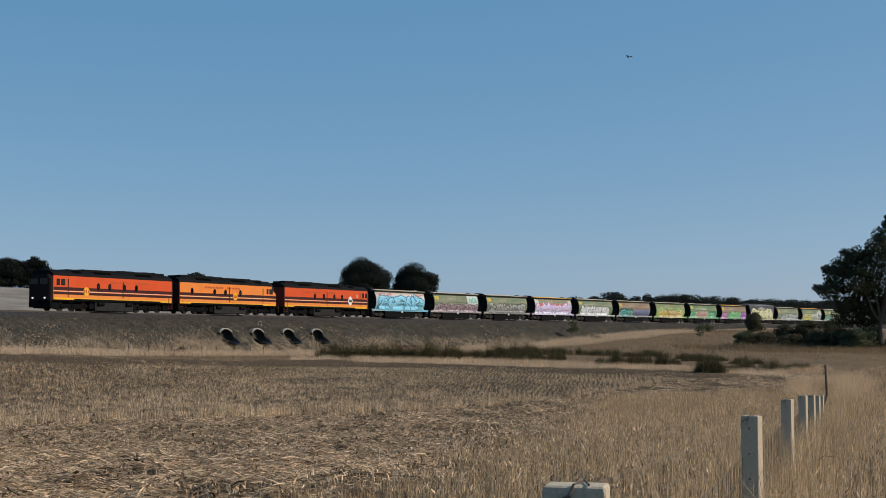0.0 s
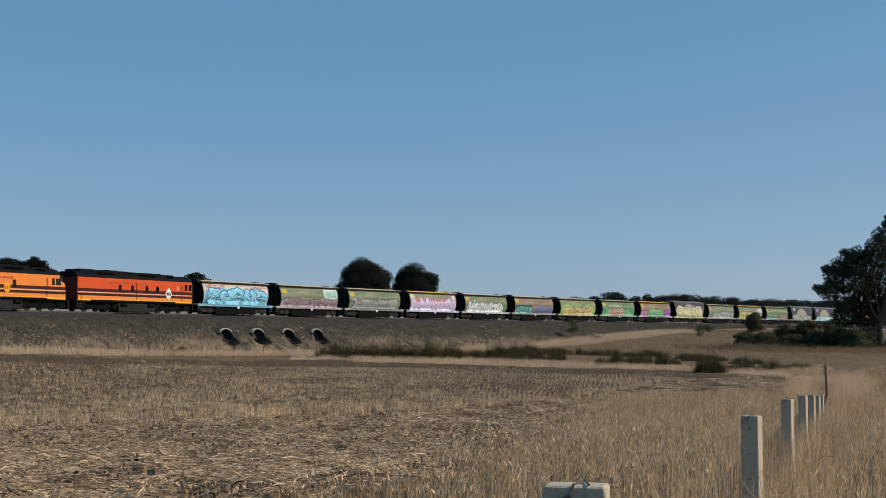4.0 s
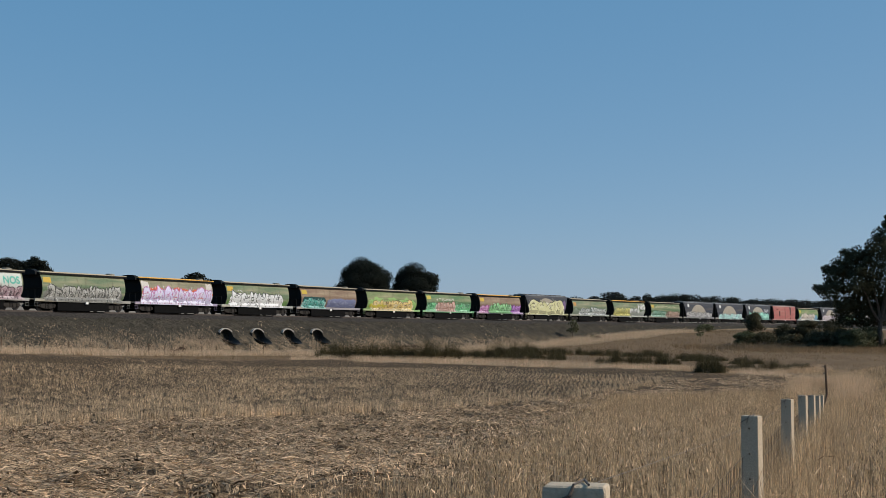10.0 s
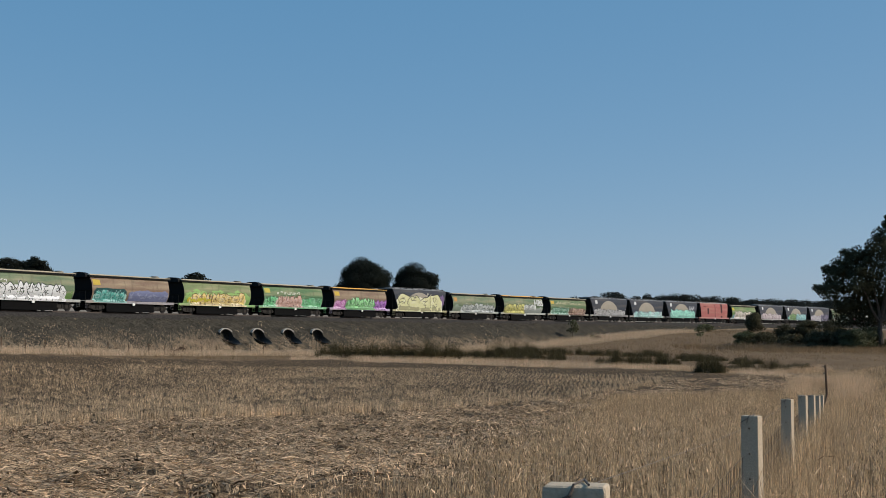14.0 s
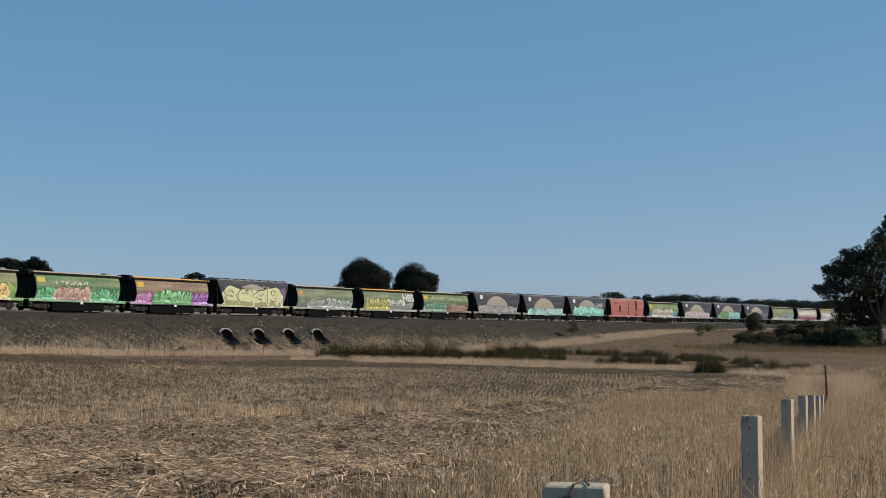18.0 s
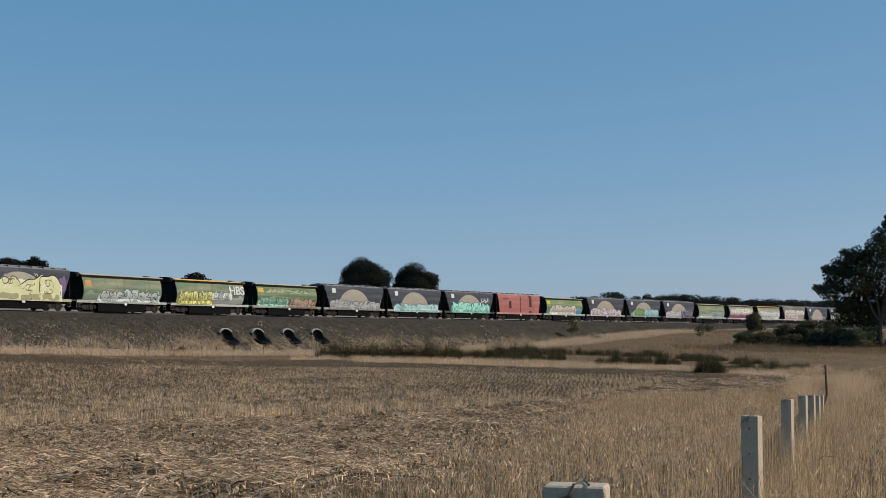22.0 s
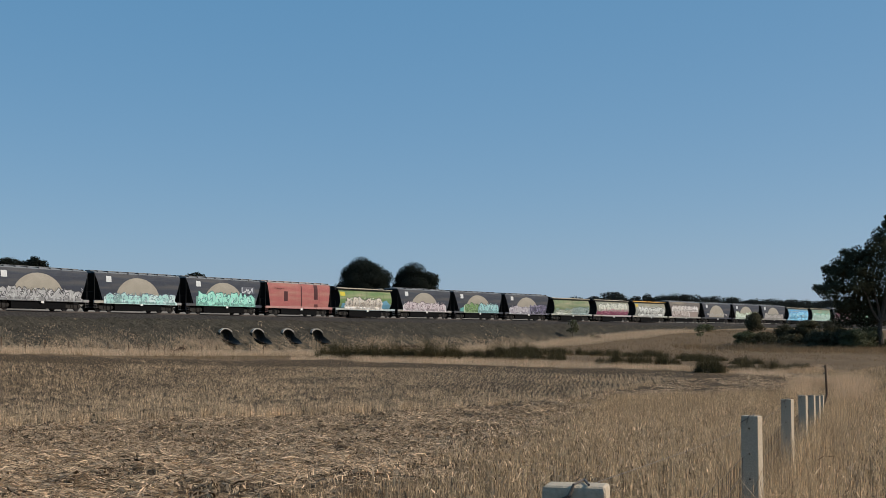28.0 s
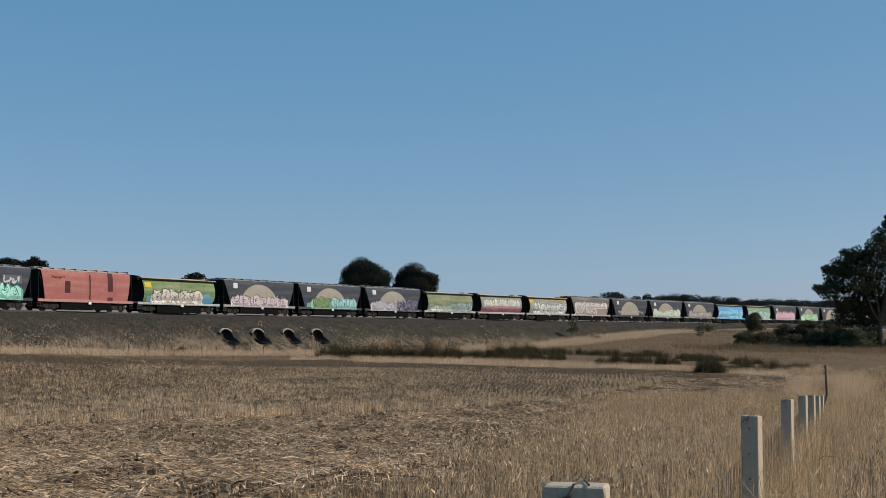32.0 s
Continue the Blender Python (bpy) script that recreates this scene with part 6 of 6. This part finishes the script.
WAGONS = [
    ("green", (210, 200, 190), PALE, "covered with pale blue lettering", [("sill", 0, 0, 0, 0, (110, 196, 226)), ("cloud", -6.1, 6.1, 1.2, 3.6, (222, 206, 192), 0), ("cloud", -6.0, 6.1, 1.2, 3.05, (92, 196, 232), 0.22), ("scrawl", -5.9, -2.2, 2.95, 3.4, (206, 96, 70), 0, 5, 0.1), ("scrawl", 2.0, 6.0, 2.95, 3.4, (206, 112, 84), 0, 4, 0.1), ("letters", -5.4, 5.7, 1.35, 3.2, (112, 204, 236), (44, 84, 124), 5, 0.5)]),
    ("green", (120, 136, 102), PALE, "with grey and pink tags", [("sill", 0, 0, 0, 0, (176, 176, 172)), logo((206, 180, 60)), ("block", 3.0, 6.0, 2.1, 3.5, (206, 212, 204)), ("text", 3.5, 5.7, 2.45, 3.2, (92, 190, 170), "NOS"), ("cloud", -6.0, 6.1, 1.2, 2.1, (176, 164, 166), 0.2), ("letters", -5.6, 6.0, 1.25, 2.15, (150, 116, 126), (50, 38, 48), 12, 0.14)]),
    ("green", GREEN, PALE, "with silver tags low on its side", [("sill", 0, 0, 0, 0, (170, 170, 162)), logo(), ("cloud", -6.0, 5.6, 1.2, 1.9, (142, 148, 136), 0.25), ("letters", -5.4, 5.4, 1.25, 2.45, (160, 160, 152), (58, 60, 56), 11, 0.16)]),
    ("green", (146, 142, 112), GOLD, "with violet and orange lettering", [("sill", 0, 0, 0, 0, (176, 160, 200)), ("cloud", -6.1, -4.9, 2.6, 3.4, (214, 208, 200), 0.1), ("cloud", 5.0, 6.1, 2.3, 3.4, (204, 198, 190), 0.15), ("cloud", -6.1, 6.1, 1.2, 2.7, (220, 104, 70), 0.3), ("letters", -5.9, 5.9, 1.2, 2.75, (206, 198, 236), (196, 120, 176), 10, 0.22)]),
    ("green", GREEN, PALE, "with large white bubble lettering", [("sill", 0, 0, 0, 0, (186, 190, 184)), logo(), ("cloud", -6.0, 5.9, 1.2, 1.9, (112, 150, 84), 0.4), ("letters", -5.2, 4.6, 1.2, 2.75, (220, 222, 222), (52, 58, 54), 6, 0.4)]),
    ("green", TAN, PALE, "with a teal and a slate blue piece", [("sill", 0, 0, 0, 0, (170, 164, 170)), logo((206, 176, 60)), ("cloud", -5.9, -0.9, 1.2, 2.45, (26, 74, 74), 0.05), ("cloud", -0.5, 6.0, 1.2, 2.3, (120, 128, 164), 0.12), ("letters", -5.6, -1.2, 1.25, 2.1, (62, 168, 152), (28, 86, 88), 6, 0.2), ("scrawl", -0.3, 5.8, 1.4, 2.1, (150, 156, 186), 0, 7, 0.1)]),
    ("green", (128, 148, 92), PALE, "with yellow and orange lettering", [("sill", 0, 0, 0, 0, (150, 200, 120)), ("cloud", -6.1, 6.1, 1.2, 2.6, (150, 192, 110), 0.35), ("letters", -4.8, 5.0, 1.2, 2.3, (246, 206, 112), (92, 58, 30), 8, 0.3), ("scrawl", -5.6, -1, 1.3, 1.8, (220, 208, 70), 0, 5, 0.2)]),
    ("green", (96, 140, 90), PALE, "with green and rust lettering", [("sill", 0, 0, 0, 0, (120, 206, 140)), logo((206, 190, 80)), ("letters", -6.0, 6.0, 1.25, 2.25, (96, 206, 128), (26, 84, 56), 12, 0.22), ("letters", -3.4, 1.4, 1.3, 2.3, (206, 158, 140), (120, 66, 56), 6, 0.22), ("scrawl", -3.6, 1.0, 2.55, 2.95, (214, 216, 200), 0, 7, 0.1)]),
    ("green", TAN, GOLD, "with a green piece on a violet ground", [("sill", 0, 0, 0, 0, (196, 180, 214)), logo((216, 180, 60)), ("letters", -6.0, -2.9, 1.25, 2.1, (206, 120, 190), (150, 70, 150), 4, 0.2), ("letters", 2.7, 6.0, 1.25, 2.2, (176, 100, 200), (110, 50, 140), 4, 0.2), ("letters", -3.2, 3.0, 1.25, 2.35, (140, 222, 140), (62, 130, 76), 7, 0.24)]),
    ("grey", GREY, SILVER, "with tall cream lettering", [("sill", 0, 0, 0, 0, (190, 186, 136)), dome()[1], ("cloud", -5.6, 5.6, 1.15, 1.6, (176, 172, 110), 0.1), ("cloud", 4.0, 6.2, 1.9, 3.2, (120, 96, 138), 0.25), ("letters", -6.0, 5.3, 1.2, 3.6, (204, 202, 140), (40, 38, 40), 4, 0.5)]),
    ("green", (118, 138, 104), PALE, "with grey green lettering", [("sill", 0, 0, 0, 0, (176, 186, 176)), ("block", -5.9, -5.0, 2.6, 3.2, (206, 150, 80)), ("cloud", -6.0, 6.0, 1.2, 2.0, (140, 154, 136), 0.3), ("letters", -3.5, 5.6, 1.3, 2.2, (176, 184, 180), (66, 88, 80), 8, 0.2)]),
    ("green", GREEN, GOLD, "with yellow tags and white block letters", [("sill", 0, 0, 0, 0, (190, 196, 186)), ("cloud", -6.0, 0.4, 1.2, 2.3, (196, 196, 96), 0.25), ("cloud", 0.2, 6.0, 1.2, 2.0, (170, 178, 170), 0.25), ("letters", -5.8, 0, 1.3, 2.4, (214, 206, 96), (58, 76, 52), 7, 0.2), ("letters", 0.4, 3.4, 1.9, 2.4, (206, 212, 206), (96, 106, 100), 4, 0.14), ("text", 3.3, 6.1, 2.3, 3.3, (222, 224, 220), "HBS")]),
    ("green", (98, 132, 88), PALE, "with green and rusty red tags", [("sill", 0, 0, 0, 0, (160, 164, 150)), logo(), ("cloud", -5.9, 0.2, 1.2, 2.0, (96, 150, 120), 0.3), ("cloud", 0.3, 6.0, 1.2, 2.0, (150, 104, 80), 0.2), ("scrawl", -4.4, 4.4, 2.7, 3.2, (176, 178, 140), 0, 9, 0.12), ("letters", -5.6, -0.2, 1.3, 2.1, (110, 172, 140), (46, 92, 74), 6, 0.18), ("letters", 0.4, 5.8, 1.25, 2.0, (186, 150, 126), (92, 50, 40), 7, 0.18)]),
    ("grey", GREY, SILVER, "with a pale dome emblem and silver tags", [("sill", 0, 0, 0, 0, (168, 166, 164))] + dome(("cloud", -5.6, 5.6, 1.15, 1.8, (128, 128, 130), 0.2), ("letters", -5.4, 5.4, 1.2, 2.0, (160, 160, 158), (64, 62, 66), 9, 0.2))),
    ("grey", GREY, SILVER, "with a pale dome emblem and teal lettering", [("sill", 0, 0, 0, 0, (168, 166, 164))] + dome(("cloud", -5.4, 5.6, 1.15, 1.7, (150, 176, 172), 0.15), ("letters", -4.8, 5.4, 1.15, 1.8, (150, 210, 200), (92, 110, 130), 10, 0.16))),
    ("grey", GREY, SILVER, "with big mint green lettering", dome(("block", 3.0, 5.6, 2.5, 3.3, (96, 98, 108)), ("scrawl", 3.2, 5.5, 2.5, 3.3, (206, 210, 212), 0, 4, 0.14), ("letters", -5.0, 5.4, 1.2, 2.4, (140, 224, 200), (46, 110, 112), 7, 0.34))),
    ("red", (192, 103, 98), (176, 160, 150), "plain red with dark ribs", [("sill", 0, 0, 0, 0, (206, 138, 132)), ("block", -3.4, -2.6, 1.8, 3.0, (78, 38, 40)), ("block", 0.2, 0.4, 1.2, 3.95, (84, 42, 44)), ("block", 3.0, 3.8, 2.1, 3.95, (78, 38, 40)), ("block", 3.0, 3.8, 1.15, 1.5, (96, 48, 48)), ("scrawl", -5.4, -3.4, 3.2, 3.5, (110, 50, 48), 0, 6, 0.06)]),
    ("green", (112, 148, 84), PALE, "with cream and blue bubble lettering", [("sill", 0, 0, 0, 0, (176, 196, 200)), logo((216, 196, 50)), ("cloud", -5.6, 6.0, 1.2, 2.1, (110, 168, 196), 0.3), ("letters", -4.6, 3.6, 1.25, 2.5, (206, 194, 176), (84, 76, 76), 6, 0.36)]),
    ("grey", GREY, SILVER, "with a pale dome emblem and mauve tags", [("sill", 0, 0, 0, 0, (168, 166, 164))] + dome(("cloud", -5.6, 4.8, 1.15, 1.9, (168, 156, 164), 0.2), ("letters", -5.0, 4.6, 1.25, 2.1, (196, 180, 184), (96, 72, 84), 8, 0.2))),
    ("grey", GREY, SILVER, "with a pale dome emblem, green lettering", dome(("cloud", -5.4, 5.4, 1.15, 1.8, (96, 176, 168), 0.3), ("letters", -3.6, 0.4, 1.25, 2.2, (96, 140, 66), (40, 66, 40), 4, 0.26), ("letters", 0.4, 5.0, 1.25, 2.3, (140, 206, 206), (34, 50, 70), 5, 0.24))),
    ("grey", GREY, SILVER, "with a pale dome emblem and violet tags", dome(("cloud", -5.4, 1.4, 1.15, 2.0, (150, 146, 160), 0.2), ("letters", -5.0, 0.8, 1.2, 2.0, (176, 170, 176), (120, 110, 130), 6, 0.2), ("letters", 1.2, 5.4, 1.2, 2.2, (40, 38, 60), (150, 140, 176), 4, 0.2))),
    ("green", (124, 144, 100), PALE, "with pale green tags", [("sill", 0, 0, 0, 0, (196, 200, 190)), ("cloud", -6.0, 6.0, 1.2, 2.0, (140, 164, 148), 0.3), ("letters", -5.4, 0, 1.2, 1.8, (206, 210, 190), (110, 124, 100), 5, 0.18), ("letters", 0, 5.8, 1.3, 2.3, (150, 176, 170), (66, 96, 90), 6, 0.2)]),
    ("green", (150, 156, 140), PALE, "with magenta and white lettering", [("sill", 0, 0, 0, 0, (200, 190, 190)), ("cloud", -6.0, 6.0, 1.2, 2.3, (158, 84, 112), 0.3), ("letters", -5.4, 5.4, 2.1, 3.3, (206, 206, 186), (110, 120, 110), 7, 0.26), ("scrawl", -5, 5.6, 1.3, 2.2, (206, 140, 160), 0, 10, 0.12)]),
    ("green", (150, 152, 134), GOLD, "with white outlined lettering", [("sill", 0, 0, 0, 0, (190, 190, 180)), logo((216, 184, 60)), ("cloud", -5.9, 6.0, 1.2, 2.9, (170, 172, 162), 0.2), ("letters", -5.0, 5.6, 1.3, 3.0, (206, 208, 202), (76, 82, 76), 5, 0.3)]),
    ("grey", (112, 104, 100), SILVER, "with washed out cream lettering", [("sill", 0, 0, 0, 0, (180, 174, 168)), ("cloud", -5.6, 5.6, 1.15, 2.6, (158, 142, 134), 0.3), ("letters", -5.4, 1.2, 1.3, 2.2, (186, 170, 160), (90, 66, 60), 6, 0.2), ("letters", -5.6, 5.4, 2.5, 3.4, (206, 198, 190), (120, 104, 100), 6, 0.2)]),
    ("grey", GREY, SILVER, "with a pale dome emblem and light tags", dome(("scrawl", -5.0, 5.0, 1.4, 2.0, (176, 172, 166), 0, 8, 0.12))),
    ("grey", GREY, SILVER, "with a pale dome emblem and mint lettering", dome(("cloud", -5.6, 5.6, 1.15, 2.1, (176, 190, 170), 0.25), ("letters", -5.2, 5.2, 1.2, 2.2, (196, 212, 190), (140, 150, 110), 7, 0.24))),
    ("grey", GREY, SILVER, "with a pale dome emblem and brown tags", [("sill", 0, 0, 0, 0, (168, 166, 164))] + dome(("cloud", -5.2, 5.0, 1.15, 2.0, (140, 134, 128), 0.2), ("letters", -4.6, 4.6, 1.2, 2.1, (168, 160, 150), (76, 66, 62), 7, 0.2))),
    ("green", (120, 170, 200), PALE, "sprayed bright blue all over", [("sill", 0, 0, 0, 0, (96, 186, 236)), ("cloud", -6.1, 6.1, 1.2, 3.6, (72, 170, 232), 0), ("letters", -5.6, 5.6, 1.3, 2.9, (110, 200, 240), (28, 78, 140), 6, 0.36)]),
    ("green", (128, 168, 140), PALE, "with mint and grey lettering", [("sill", 0, 0, 0, 0, (170, 200, 190)), ("cloud", -6.0, 6.0, 1.2, 2.7, (124, 196, 166), 0.3), ("letters", -5.4, 5.4, 1.3, 2.6, (176, 214, 196), (56, 100, 90), 6, 0.28)]),
    ("grey", GREY, SILVER, "with pink lettering", [("block", -5.3, -4.5, 2.9, 3.5, (214, 216, 214)), ("cloud", -5.6, 5.6, 1.15, 2.8, (190, 130, 146), 0.3), ("letters", -5.2, 5.2, 1.3, 2.7, (222, 176, 186), (150, 80, 100), 6, 0.28)]),
    ("grey", GREY, SILVER, "with a pale dome emblem and green lettering", dome(("cloud", -5.4, 5.4, 1.15, 2.3, (110, 196, 120), 0.25), ("letters", -5.0, 5.0, 1.2, 2.4, (170, 224, 170), (50, 110, 66), 6, 0.28))),
    ("grey", GREY, SILVER, "with a pale dome emblem", dome()),
    ("green", GREEN, PALE, "with silver tags", [logo(), ("letters", -5.2, 5.2, 1.25, 2.1, (170, 172, 166), (66, 70, 66), 8, 0.18)]),
    ("grey", GREY, SILVER, "with a pale dome emblem and grey tags", dome(("letters", -5.2, 5.2, 1.2, 1.9, (160, 160, 158), (64, 62, 66), 8, 0.18))),
    ("green", GREEN, PALE, "with pale tags", [logo(), ("letters", -5.2, 5.2, 1.25, 2.1, (170, 172, 166), (66, 70, 66), 8, 0.18)]),
]
KIND_WORDS = {"green": "grain hopper wagon ", "grey": "dark grey hopper wagon ", "red": "grain hopper wagon "}
for i, (kind, base, edge, words, layers) in enumerate(WAGONS):
    wagon = hopper(kind, base, edge, KIND_WORDS[kind] + words, layers, 40 + i)
    TRAIN.append((wagon, 40.0 + 15.0 * (i + 0.5)))


# ---- two flies that cross the view ----
FLY = mat("dark_insect", (0.02, 0.018, 0.016), 0.5, 0.2, 0.01, 400, 0)
fly = empty("fly", "small dark fly in the air", "insect")
bm = bmesh.new()
bmesh.ops.create_uvsphere(bm, u_segments=10, v_segments=8, radius=0.0015, matrix=Matrix.Diagonal((1.9, 1, 1, 1)))
part("body", bm, FLY, fly)
bm = bmesh.new()
bmesh.ops.create_uvsphere(bm, u_segments=8, v_segments=6, radius=0.001, matrix=Matrix.Translation((-0.0033, 0, 0.0004)))
part("head", bm, FLY, fly)
for sgn in (-1, 1):
    bm = bmesh.new()
    ring = [(0.0, sgn * 0.001), (0.003, sgn * 0.004), (0.006, sgn * 0.005), (0.0055, sgn * 0.002)]
    loft(bm, [[(x, y, 0.0018 + abs(y) * 0.5) for x, y in ring], [(x, y, 0.0019 + abs(y) * 0.5) for x, y in ring]])
    part("wing", bm, FLY, fly)


gnat = copy_thing(fly, pose(-60, 30, 6, 0, 0, 180))


def train_pose(s):
    x, y = on_track(s)
    return pose(float(x), float(y), RAIL, 0, 0, 90 - math.degrees(float(heading(s))))


def motions():
    """The train rolls by, its wheels turn, and two flies cross."""
    for ob, s0 in TRAIN:
        walk(ob, [(float(t), train_pose(s0 - gone(t))) for t in range(33)])
    times = [k / 15 for k in range(481)]
    turns = {r: [(t, r, math.degrees(gone(t)) / r % 360.0) for t in times] for r in WHEELSET}
    for w, a, r in WHEELS:
        walk(w, [(t, pose(a, 0, r, 0, -turn, 0)) for t, r, turn in turns[r]])
    walk(fly, [(0.0, pose(0.339, 2.5, 2.058, 20, 35, 20)), (0.1, pose(0.62, 2.3, 2.42, 20, 35, 20)), (0.5, pose(1.8, 1.2, 3.4, 20, 35, 60)), (4.0, pose(12, -14, 7, 0, 10, 100)), (32.0, pose(60, -90, 12, 0, 10, 100))])
    walk(gnat, [(0.0, pose(-60, 30, 6, 0, 0, 180)), (28.5, pose(-9, 8, 2.4, 0, 0, 180)), (29.5, pose(-2.082, 5.0, 1.882, 0, 10, 180)), (29.7, pose(-1.568, 5.0, 1.925, 0, 10, 180)), (29.8, pose(-1.33, 5.0, 1.948, 0, 10, 180)), (29.9, pose(-1.067, 5.0, 1.948, 0, 10, 180)), (30.0, pose(-0.814, 5.0, 1.948, 0, 10, 180)), (30.1, pose(-0.598, 5.0, 1.958, 0, 10, 180)), (30.2, pose(-0.421, 5.0, 1.973, 0, 10, 180)), (30.3, pose(-0.273, 5.0, 1.933, 0, 10, 180)), (30.4, pose(-0.133, 5.0, 1.868, 0, 10, 180)), (30.5, pose(-0.018, 5.0, 1.779, 0, 10, 180)), (30.8, pose(0.35, 9.0, 1.6, 0, 20, 150)), (31.3, pose(1.6, 20.0, 0.0, 0, 10, 110)), (32.0, pose(1.7, 21.0, -0.35, 0, 0, 110))])


motions()
